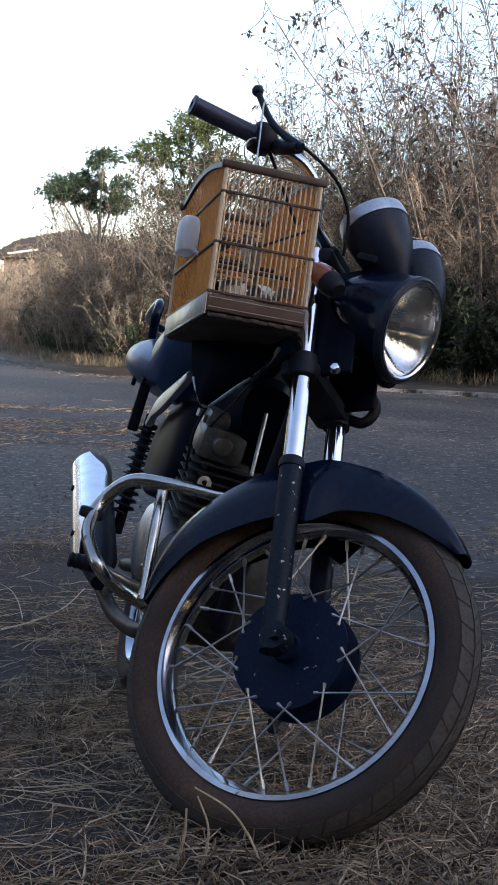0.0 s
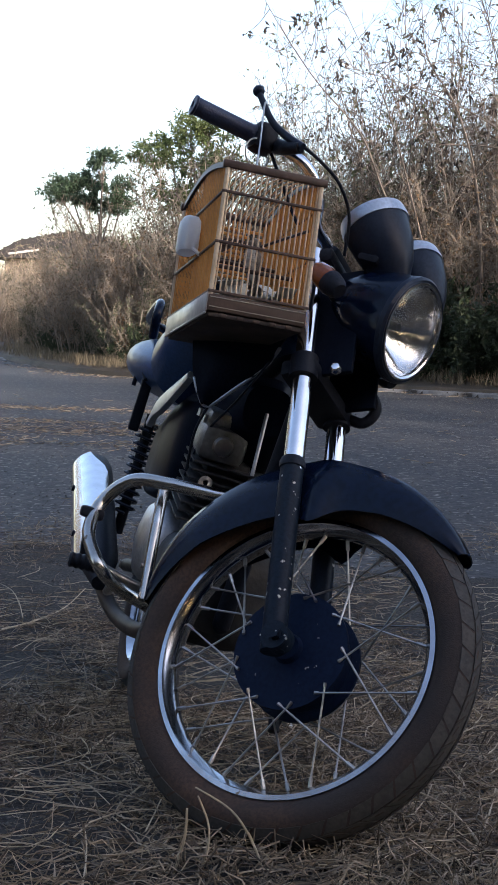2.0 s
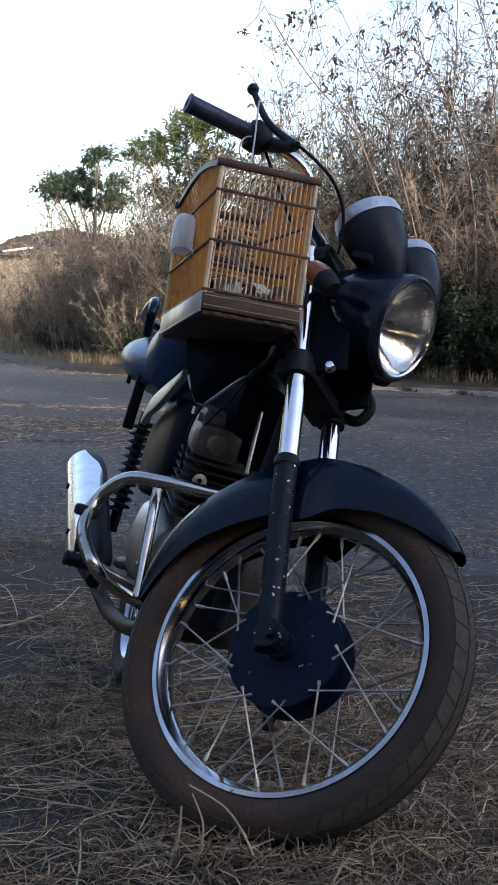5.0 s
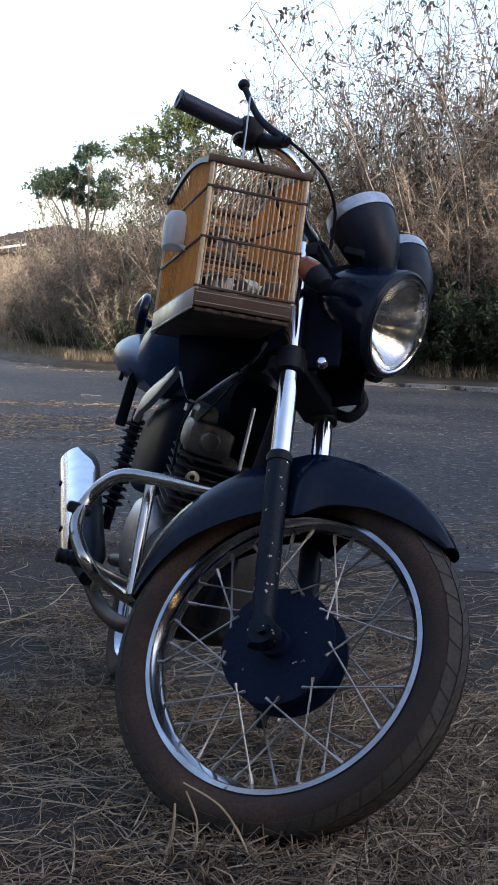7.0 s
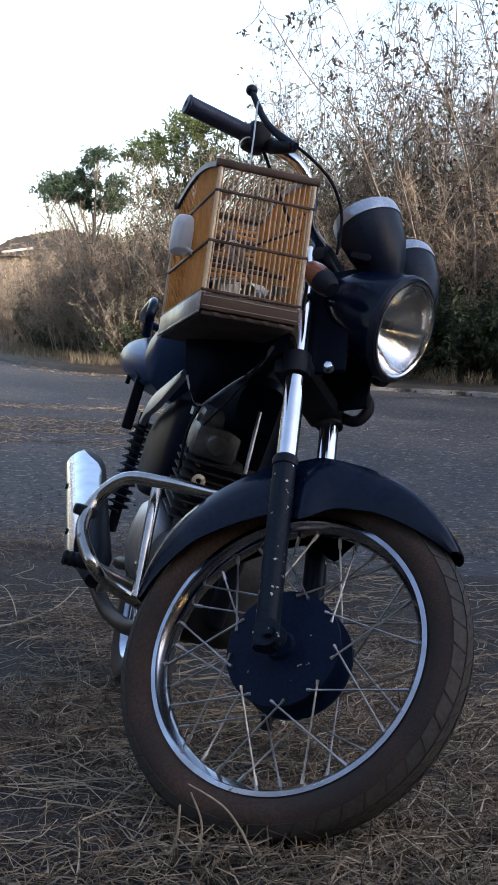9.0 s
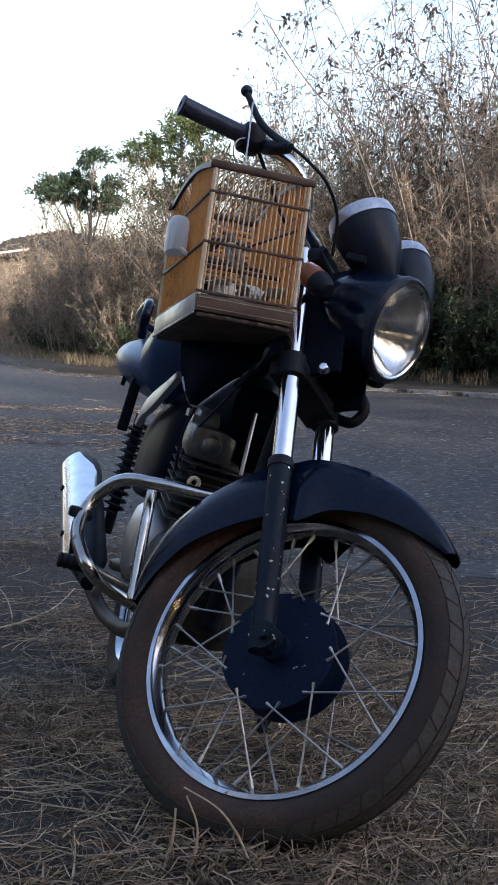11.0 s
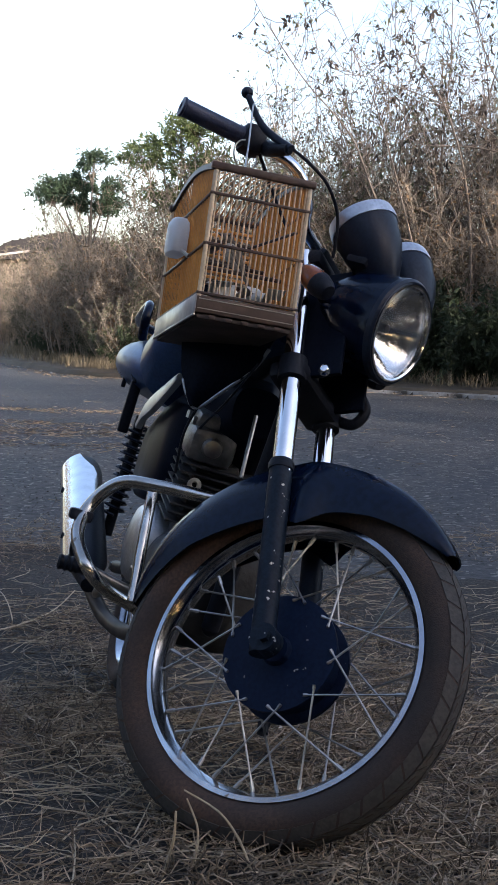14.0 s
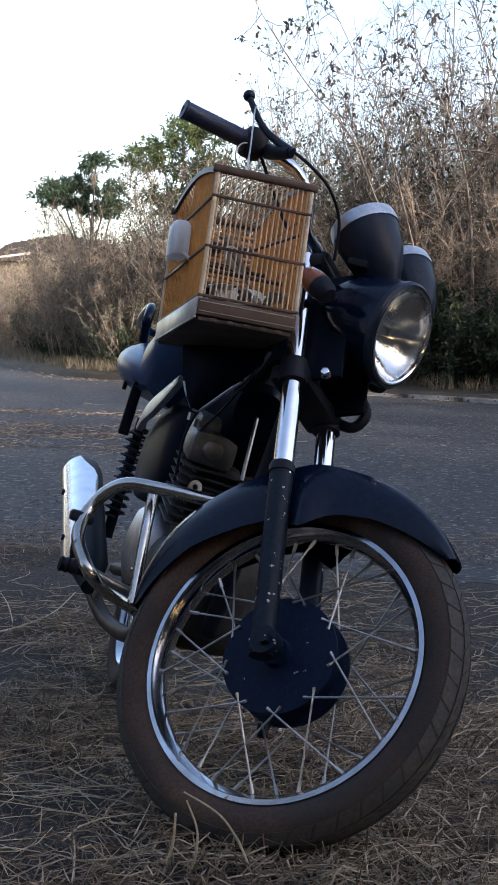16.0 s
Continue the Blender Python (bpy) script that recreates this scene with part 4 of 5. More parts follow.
def cage_fittings():
    T = Matrix.Translation
    # milky drinking bottle outside the long side
    w = tagged(new("water_bottle"), "milky white plastic water bottle clipped to the cage side", "bottle")
    w.matrix_world = on_cage(-0.018, 0.17, 0.137)
    rings = []
    for z, s in ((0.0, 0.6), (0.004, 0.9), (0.012, 1.0), (0.05, 1.0), (0.062, 0.93), (0.069, 0.7), (0.072, 0.3)):
        rings.append([(0.019 * s * math.copysign(abs(math.cos(a)) ** 0.7, math.cos(a)), 0.036 * s * math.copysign(abs(math.sin(a)) ** 0.7, math.sin(a)), z) for a in [2 * math.pi * k / 20 for k in range(20)]])
    part("bottle_body", loft(rings), WHITEPLASTIC, w)
    part("spout", pipe([(0.004, -0.03, 0.008), (0.018, -0.034, -0.002), (0.03, -0.034, -0.004)], 0.004, 8, 4), WHITEPLASTIC, w)
    # seed dish and soiled paper on the tray
    p = tagged(new("floor_paper"), "crumpled white paper strips on the cage floor", "paper")
    p.matrix_world = on_cage(0.09, 0.15, 0.0435)
    rng = random.Random(4)
    for k in range(11):
        x, y, a = rng.uniform(-0.06, 0.06), rng.uniform(-0.12, 0.12), rng.uniform(-40, 40)
        rings = []
        for j in range(6):
            f = j / 5
            z = 0.004 + 0.028 * abs(math.sin(f * 5 + k))
            rings.append([(-0.018, f * 0.09 - 0.045, z), (0.018, f * 0.09 - 0.045, z + 0.003), (0.018, f * 0.09 - 0.045, z + 0.0036), (-0.018, f * 0.09 - 0.045, z + 0.0006)])
        bm = loft(rings)
        bm.transform(pose(x, y, 0, 0, 0, a))
        part("paper_strip", bm, PAPER, p)
    d = tagged(part("seed_dish", lathe([(0.0, 0.0), (0.024, 0.0), (0.028, 0.02), (0.026, 0.02), (0.022, 0.003), (0.0, 0.003)], Matrix(), 24), PALEBOARD), "pale grey seed dish inside the cage", "dish")
    d.matrix_world = on_cage(CW - 0.04, 0.14, 0.05)
    # wire hanger round the handlebar
    h = tagged(new("wire_hanger"), "thin wire loop holding the cage to the handlebar", "wire")
    grip = BIKE @ STEER @ Vector((-0.5, -0.25, 1.072))
    lever = BIKE @ STEER @ Vector((-0.5, -0.3, 1.137))
    top = CAGE @ Vector((0.06, 0.03, CH + 0.012))
    ring = [grip + (CAGE.to_3x3() @ Vector((0.026 * math.cos(a), 0.012 * math.cos(a), 0.028 * math.sin(a)))) for a in [2 * math.pi * k / 18 for k in range(19)]]
    part("ring", pipe(ring, 0.0016, 8, 2), WIRE, h)
    part("strand", pipe([top, top.lerp(lever, 0.5), lever + Vector((0, 0, 0.01)), lever + Vector((0.004, 0.012, 0.0))], 0.0017, 8, 5), WIRE, h)


cage_fittings()


def small_bird():
    """A finch: beak towards -x, tail towards +x; origin at its feet."""
    b = tagged(new("bird"), "small streaky brown-grey finch perched inside the cage", "bird")
    part("torso", body([(-0.022, 0, 0.04, 0.006, 0.006, 1), (-0.016, 0, 0.036, 0.0125, 0.0125, 1), (-0.004, 0, 0.031, 0.0165, 0.0165, 1), (0.01, 0, 0.025, 0.0155, 0.015, 1), (0.024, 0, 0.019, 0.0095, 0.009, 1), (0.034, 0, 0.015, 0.004, 0.004, 1)], 18), BREAST, b, "pale streaked breast")
    part("skull", body([(-0.036, 0, 0.05, 0.003, 0.003, 1), (-0.032, 0, 0.05, 0.0085, 0.0085, 1), (-0.024, 0, 0.051, 0.0115, 0.0115, 1), (-0.016, 0, 0.048, 0.0105, 0.0105, 1), (-0.01, 0, 0.043, 0.007, 0.007, 1)], 16), FEATHER, b)
    part("beak", lathe([(0.0, 0.011), (0.002, 0.006), (0.0042, 0.0), (0.0, -0.001)], along((-0.035, 0, 0.049), (-1, 0, -0.25)), 10), HORN, b)
    for s in (-1, 1):
        w = body([(-0.014, s * 0.0135, 0.036, 0.003, 0.006, 1), (0.004, s * 0.0165, 0.031, 0.0035, 0.0115, 1), (0.024, s * 0.011, 0.02, 0.003, 0.007, 1), (0.042, s * 0.005, 0.011, 0.0015, 0.0025, 1)], 12)
        part("wing", w, FEATHER, b, "brown folded wing")
        part("leg", pipe([(0.002, s * 0.006, 0.018), (0.004, s * 0.006, 0.009), (0.0, s * 0.006, 0.0)], 0.0011, 6, 3), HORN, b)
        e = bmesh.new()
        bmesh.ops.create_uvsphere(e, u_segments=8, v_segments=6, radius=0.0018)
        e.transform(Matrix.Translation((-0.028, s * 0.0105, 0.0525)))
        part("eye", e, HORN, b)
    part("tail_feathers", loft([[(0.026, -0.004, 0.016), (0.026, 0.004, 0.016), (0.026, 0.004, 0.018), (0.026, -0.004, 0.018)], [(0.066, -0.007, -0.004), (0.066, 0.007, -0.004), (0.066, 0.007, -0.0025), (0.066, -0.007, -0.0025)]]), FEATHER, b)
    return b


bird = small_bird()


# ---- straw, stems and stones on the near verge ----
def straw_litter():
    rng = random.Random(11)
    s = Soup()
    made = 0
    while made < 50000:
        x, y = rng.uniform(-3.2, 3.2), rng.uniform(-1.0, 6.8)
        edge = min(1.0, (3.2 - abs(x)) / 1.6) * min(1.0, (y + 1.0) / 2.4)
        if rng.random() > edge ** 1.5 * min(1.0, 1.55 / max(y, 1.0)) ** 1.35:
            continue
        cover = 0.5 + 1.35 * noise.noise(Vector((x * 1.7, y * 1.3, 5.0)))
        if rng.random() > cover * (1.0 if y < 4.2 else 0.35):
            continue
        made += 1
        l = rng.uniform(0.02, 0.11) * (2.4 if rng.random() < 0.07 else 1)
        a = rng.gauss(0.15, 1.0) + (math.pi if rng.random() < 0.5 else 0)
        d = Vector((math.cos(a), math.sin(a), 0))
        lift = rng.uniform(0.0, 0.045) * rng.random()
        z = rough_z(x, y) + 0.002
        bend = Vector((-d.y, d.x, 0)) * rng.gauss(0, 0.17) * l
        r = rng.uniform(0.0006, 0.0018)
        p0 = Vector((x, y, z + rng.uniform(0, 0.008)))
        p1 = p0 + d * (l * 0.35) + bend + Vector((0, 0, lift + 0.003))
        p2 = p0 + d * (l * 0.7) + bend * rng.uniform(0.2, 1.1) + Vector((0, 0, lift * rng.uniform(0.5, 1.4)))
        p3 = p0 + d * l - bend * rng.uniform(0, 0.8) + Vector((0, 0, lift * rng.uniform(0, 2.0)))
        s.tube([p0, p1, p2, p3], r, r * 0.7, 3)
        if made % 2 == 0:
            q = p0 + Vector((rng.gauss(0, 0.04), rng.gauss(0, 0.04), 0.0))
            q.z = rough_z(q.x, q.y) + rng.uniform(0.002, 0.012)
            ld = Vector((math.cos(a * 3), math.sin(a * 3), rng.uniform(-0.1, 0.35))).normalized()
            s.leaf(q, ld, ld.cross(rnd_dir(rng)).normalized(), rng.uniform(0.02, 0.07), rng.uniform(0.002, 0.005))
    ob = finish("straw", s.mesh("straw"), STRAW, smooth=False)
    return tagged(ob, "loose dry straw scattered over the ground", "straw", kind="stuff")


straw_litter()


def long_straw():
    """Longer bleached stalks lying loosely on the litter."""
    rng = random.Random(15)
    s = Soup()
    for _ in range(1900):
        x, y = rng.uniform(-2.2, 2.2), 1.2 + 3.6 * rng.random() ** 1.3
        a, l = rng.gauss(0.1, 0.9), rng.uniform(0.08, 0.26)
        d, side = Vector((math.cos(a), math.sin(a), 0)), Vector((-math.sin(a), math.cos(a), 0))
        z0 = rough_z(x, y) + rng.uniform(0.006, 0.02)
        bow = rng.gauss(0, 0.14) * l
        pts = [Vector((x, y, z0)) + d * (l * f) + side * (bow * math.sin(math.pi * f)) + Vector((0, 0, rng.uniform(0, 0.01))) for f in (0.0, 0.25, 0.5, 0.75, 1.0)]
        r = rng.uniform(0.0008, 0.0017)
        s.tube(pts, r, r * 0.6, 4)
    ob = finish("long_straw", s.mesh("long_straw"), STEM, smooth=False)
    return tagged(ob, "long bleached straw stalks lying on the litter", "straw", kind="stuff")


long_straw()


def road_litter():
    """Dry straw over the road; its left rows stand in for streaks of sunlight."""
    rng = random.Random(12)
    s = Soup()
    for _ in range(4200):
        band = rng.random()
        # pale rows laid where low sun streaks the asphalt
        if band < 0.7:
            x = rng.uniform(-5.5, -0.2)
            y = rng.choice((9.6, 10.5, 10.9, 11.5, 13.2)) - 0.3 * x + rng.gauss(0, 0.16) + 0.25 * noise.noise(Vector((x * 1.5, 0, 2)))
        elif band < 0.93:
            k = rng.randrange(8, 60)
            p = KERB[k] - outward(k) * abs(rng.gauss(0.1, 0.35))
            x, y = p.x, p.y
        else:
            x, y = rng.uniform(-5, 5), rng.uniform(5.5, 17)
        a = rng.uniform(0, 2 * math.pi)
        l = rng.uniform(0.03, 0.14)
        p0 = Vector((x, y, zg(x, y) + 0.02))
        s.tube([p0, p0 + Vector((math.cos(a) * l, math.sin(a) * l, rng.uniform(0, 0.02)))], 0.003, 0.002, 3)
    ob = finish("road_straw", s.mesh("road_straw"), STRAW, smooth=False)
    return tagged(ob, "thin wisps of straw on the road, the left rows standing for sunlit streaks", "straw", kind="stuff")


road_litter()


def stones():
    rng = random.Random(13)
    v, f = [], []
    for _ in range(22000):
        y = 1.0 + 13.6 * rng.random() ** 1.5
        x = rng.uniform(-3.6, 3.6)
        r = rng.uniform(0.0015, 0.0045) * (1 + 0.1 * y)
        z = (rough_z(x, y) if y < 5.3 else zg(x, y) + 0.012) + r * 0.2
        b = len(v)
        sp = [rng.uniform(0.6, 1.2) for _ in range(6)]
        c = Vector((x, y, z))
        v += [c + Vector(q) * r * k for q, k in zip(((1, 0, 0), (0, 1, 0), (-1, 0, 0), (0, -1, 0), (0, 0, 0.8), (0, 0, -0.8)), sp)]
        for i in range(4):
            f += [(b + i, b + (i + 1) % 4, b + 4), (b + (i + 1) % 4, b + i, b + 5)]
    me = bpy.data.meshes.new("gravel")
    me.from_pydata(v, [], f)
    return tagged(finish("gravel", me, GRAVEL, smooth=False), "small grey stones scattered on earth and asphalt", "gravel", kind="stuff")


stones()


def dry_stem(base, tip, bow, r):
    """A pale weed stem from base to tip, bowed sideways and a little upward."""
    a, b = Vector(base), Vector(tip)
    side = (b - a).cross(Vector((0, -1, 0.35))).normalized() * bow
    pts = [a, a.lerp(b, 0.3) + side * 0.8, a.lerp(b, 0.65) + side, b]
    ob = part("dry_weed", pipe(pts, r, 7, 6, r * 0.55), STEM)
    tagged(ob, "pale dry weed stem lying on the verge", "weed", group="dry stems on the verge")


def dry_stems():
    dry_stem((-0.107, 1.8, -0.01), (-0.083, 1.8, 0.1), 0.006, 0.0032)
    dry_stem((0.034, 1.8, -0.01), (-0.071, 1.8, 0.132), 0.022, 0.0023)
    dry_stem((-0.067, 1.8, -0.009), (-0.067, 1.8, 0.119), 0.016, 0.0024)
    dry_stem((0.367, 1.9, 0.01), (0.293, 2.1, 0.02), 0.012, 0.0023)
    dry_stem((0.301, 1.76, 0.01), (0.432, 2.12, 0.02), 0.01, 0.0026)
    dry_stem((0.143, 1.754, 0.01), (0.146, 1.9, 0.02), 0.006, 0.0017)
    dry_stem((-0.226, 1.713, 0.01), (-0.245, 1.905, 0.02), 0.004, 0.0017)
    dry_stem((-0.766, 3.886, -0.15), (-0.58, 4.478, -0.14), 0.03, 0.003)
    dry_stem((-0.726, 4.05, -0.15), (-0.894, 4.537, -0.14), 0.02, 0.0022)
    dry_stem((-0.343, 2.488, -0.045), (-0.19, 2.485, -0.04), 0.006, 0.0023)


dry_stems()


# ---- thicket, trees and grass across the road ----
def shrub_meshes(seed, height, stems, spread, twigs, subs, leaves, leaf_size, up=0.75, r0=0.016, bare=0.3):
    rng = random.Random(seed)
    wood, leaf = Soup(), Soup()
    for _ in range(stems):
        a = rng.uniform(0, 2 * math.pi)
        p = Vector((math.cos(a), math.sin(a), 0)) * rng.uniform(0, spread * 0.35)
        d = (Vector((math.cos(a), math.sin(a), 0)) * rng.uniform(0.1, 1 - up) * 1.6 + Vector((0, 0, 1))).normalized()
        L = height * rng.uniform(0.55, 1.0)
        pts = [p]
        for _k in range(7):
            d = (d + rnd_dir(rng) * 0.13 + Vector((0, 0, 0.03))).normalized()
            p = p + d * (L / 7)
            pts.append(p)
        wood.tube(pts, r0 * rng.uniform(0.6, 1.2), 0.003, 4)
        for _t in range(twigs):
            f = bare + (0.98 - bare) * rng.random()
            i = min(int(f * 7), 6)
            q = pts[i].lerp(pts[i + 1], f * 7 - i)
            td = (rnd_dir(rng, 0.5) + (pts[i + 1] - pts[i]).normalized() * 0.7).normalized()
            tl = L * rng.uniform(0.12, 0.3) * (1.15 - 0.6 * f)
            tp = [q]
            for _k in range(3):
                td = (td + rnd_dir(rng, 0.15) * 0.25).normalized()
                tp.append(tp[-1] + td * (tl / 3))
            wood.tube(tp, 0.006, 0.0025, 3)
            for _s in range(subs):
                g = rng.random()
                j = min(int(g * 3), 2)
                sp = tp[j].lerp(tp[j + 1], g * 3 - j)
                sd = (rnd_dir(rng, 0.3) + td * 0.6).normalized()
                sl = rng.uniform(0.1, 0.4) * min(1.0, height / 4)
                end = sp + sd * sl + rnd_dir(rng) * 0.03
                wood.tube([sp, sp.lerp(end, 0.5) + rnd_dir(rng) * 0.02, end], 0.0035, 0.0018, 3)
                for _l in range(leaves):
                    if rng.random() < 0.75:
                        c = sp.lerp(end, rng.random()) + rnd_dir(rng) * 0.02
                        ld = rnd_dir(rng, -0.3)
                        leaf.leaf(c, ld, ld.cross(rnd_dir(rng)).normalized(), leaf_size * rng.uniform(0.6, 1.4), leaf_size * rng.uniform(0.3, 0.6))
    return wood.mesh("branches"), leaf.mesh("leaves")


def shrub(name, label, category, group, meshes, leafmat, m, woodmat=None):
    ob = tagged(new(name), label, category, group)
    ob.matrix_world = m
    for part_name, me, mt in (("branch_work", meshes[0], woodmat or TWIG), ("leaf_mass", meshes[1], leafmat)):
        if not me.materials:
            me.materials.append(mt)
        piece = tagged(new(part_name, me), kind="stuff")
        piece.parent = ob
    return ob


def thicket():
    tall = [shrub_meshes(s, 5.6, 12, 1.1, 15, 7, 1, 0.075, 0.72) for s in (21, 22, 23)]
    low = [shrub_meshes(s, 2.9, 17, 1.3, 13, 9, 1, 0.06, 0.62, 0.012, 0.08) for s in (31, 32, 33)]
    rng = random.Random(7)
    made = {}

    def put(kind, x, y, z, size):
        i = rng.randrange(3)
        m = pose(x, y, z, 0, 0, rng.uniform(0, 360)) @ Matrix.Scale(size * rng.uniform(0.85, 1.15), 4)
        if (kind, i) in made:
            return copy_thing(made[kind, i], m)
        if kind == "tall":
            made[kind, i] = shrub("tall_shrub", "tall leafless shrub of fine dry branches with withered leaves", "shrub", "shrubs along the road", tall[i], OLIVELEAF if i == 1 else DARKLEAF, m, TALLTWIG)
        else:
            made[kind, i] = shrub("dry_bush", "dense bush with dull olive leaves, reused in unseen shading rows" if i == 2 else "dense dry brown bush of the far verge, reused in unseen shading rows", "bush", "bushes along the road", low[i], OLIVELEAF if i == 2 else DRYLEAF, m)
        return made[kind, i]

    def at(s):
        for k in range(1, len(KERB)):
            L = (KERB[k] - KERB[k - 1]).length
            if s <= L:
                return KERB[k - 1].lerp(KERB[k], s / L), outward(k)
            s -= L
        return None

    s = 0.0
    while True:
        got = at(s)
        if got is None or got[0].y > 62:
            break
        p, o = got
        right = step(-5.0, 0.0, p.x)
        for d in (2.3, 3.5, 4.9, 6.5):
            q = p + o * (d + rng.uniform(-0.5, 0.5))
            q.x += rng.uniform(-0.5, 0.5)
            z = 0.05 + 0.045 * d
            if p.y < 14:
                if d > 3 and rng.random() < 0.8:
                    put("tall", q.x, q.y, z, 1.0)
                if d < 4:
                    put("low", q.x, q.y, z, 1.3)
                continue
            if d > 3 and rng.random() < right:
                put("tall", q.x, q.y, z, 0.66 + 0.66 * right)
            if d < 6 or p.y > 24:
                put("low", q.x, q.y, z, 0.7 + 0.09 * d if p.y < 22 else (0.95 if p.y < 25.5 else (0.8 if q.x > -0.12 * q.y else 0.72)))
        s += 1.25 if p.y < 24 else 1.7
    for x in (-11, -10.2, -9.4, -8.6, -7.8, -7, -6.2, -5.4):
        put("low", x, 46 + 3 * rng.random(), 0.1, 0.9)
        put("low", x + 0.5, 51 + 3 * rng.random(), 0.1, 1.0)
        put("low", 0.85 * x + 0.3, 42 + 2 * rng.random(), 0.05, 0.7)
    for x, y, k in ((-4.7, 31.5, 0.8), (-4.6, 34, 0.95), (-3.9, 33.4, 1.02), (-3.2, 33, 1.1), (-2.5, 32.4, 1.15), (-4.0, 28.6, 0.62), (-3.5, 28.2, 0.72), (-3.2, 29.5, 0.78), (-2.7, 27.6, 0.8), (-2.4, 28.8, 0.85), (-2.0, 25.3, 0.85), (-1.3, 25, 0.92), (-1.6, 27.4, 0.95), (-0.6, 24.6, 1.0)):
        put("low", x, y, 0.15, k)
    # unseen bush rows added behind the viewer to keep the verge in shade
    for k in range(26):
        put("low", -30 + 2.7 * k, -9 - 2.5 * rng.random(), 0.0, 3.2)
        put("low", -29 + 2.7 * k, -13 - 2.5 * rng.random(), 0.0, 3.7)
    # unseen bushes added on the left, a dark surround for the bike's reflections
    for k in range(16):
        put("low", -8.5 - 1.6 * (k % 2) - rng.random(), 2.5 + 0.95 * k, -0.1, 1.9)


thicket()


def arching_shrub():
    """A tall shrub whose long bare limbs arch over the others and carry drooping leaf clusters."""
    rng = random.Random(61)
    ob = tagged(new("tall_shrub"), "tall shrub with long bare arching limbs and drooping leaves toned as dark silhouettes", "shrub", "shrubs along the road")
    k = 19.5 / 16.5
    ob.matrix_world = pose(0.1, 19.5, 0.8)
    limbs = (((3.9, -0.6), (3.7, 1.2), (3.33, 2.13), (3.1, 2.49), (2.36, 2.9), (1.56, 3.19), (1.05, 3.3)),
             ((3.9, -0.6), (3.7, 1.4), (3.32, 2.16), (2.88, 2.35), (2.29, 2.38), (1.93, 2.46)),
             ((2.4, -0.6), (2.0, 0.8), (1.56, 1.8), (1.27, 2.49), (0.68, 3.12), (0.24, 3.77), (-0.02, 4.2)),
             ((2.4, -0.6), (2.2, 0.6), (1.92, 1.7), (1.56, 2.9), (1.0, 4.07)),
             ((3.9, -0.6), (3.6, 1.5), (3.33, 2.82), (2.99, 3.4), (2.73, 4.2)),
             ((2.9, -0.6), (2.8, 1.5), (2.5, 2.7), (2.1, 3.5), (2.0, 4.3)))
    leaf = Soup()
    twig = Soup()
    for limb in limbs:
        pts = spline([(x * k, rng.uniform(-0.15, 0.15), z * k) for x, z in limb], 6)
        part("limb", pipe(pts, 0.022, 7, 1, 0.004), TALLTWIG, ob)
        half = len(pts) // 3
        for _ in range(26):
            q = pts[rng.randrange(half, len(pts))]
            d = (rnd_dir(rng, 0.6)).normalized()
            tip = q + d * rng.uniform(0.25, 0.7)
            twig.tube([q, q.lerp(tip, 0.5) + rnd_dir(rng) * 0.04, tip], 0.0065, 0.003, 4)
            if rng.random() < 0.45:
                for _l in range(rng.randrange(5, 13)):
                    c = tip + rnd_dir(rng) * rng.uniform(0, 0.11)
                    ld = rnd_dir(rng, -1.4)
                    leaf.leaf(c, ld, ld.cross(rnd_dir(rng)).normalized(), rng.uniform(0.07, 0.14), rng.uniform(0.03, 0.05))
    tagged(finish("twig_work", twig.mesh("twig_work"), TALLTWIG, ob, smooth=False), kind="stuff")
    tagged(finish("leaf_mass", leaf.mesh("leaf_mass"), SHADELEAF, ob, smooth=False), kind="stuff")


arching_shrub()


def weeds():
    meshes = [shrub_meshes(s, 0.75, 16, 1.2, 7, 6, 4, 0.05, 0.35, 0.006, 0.05) for s in (41, 42)]
    rng = random.Random(8)
    first = {}
    for k in range(12, 64):
        # more and larger weeds on the right stand in for shade under the shrubs
        for _ in range(2 if KERB[k].x < -1 else 4):
            if rng.random() < 0.15:
                continue
            q = KERB[k] + outward(k) * rng.uniform(1.1, 2.4)
            if q.y > 48:
                continue
            i = rng.randrange(2)
            m = pose(q.x, q.y, 0.06, 0, 0, rng.uniform(0, 360)) @ Matrix.Scale(rng.uniform(0.5, 0.95) + 0.7 * step(-2, 3, q.x), 4)
            if i in first:
                copy_thing(first[i], m)
            else:
                first[i] = shrub("weed", "low dark green weed at the foot of the bushes", "weed", "weeds on the far verge", meshes[i], WEED, m, WEED)


weeds()


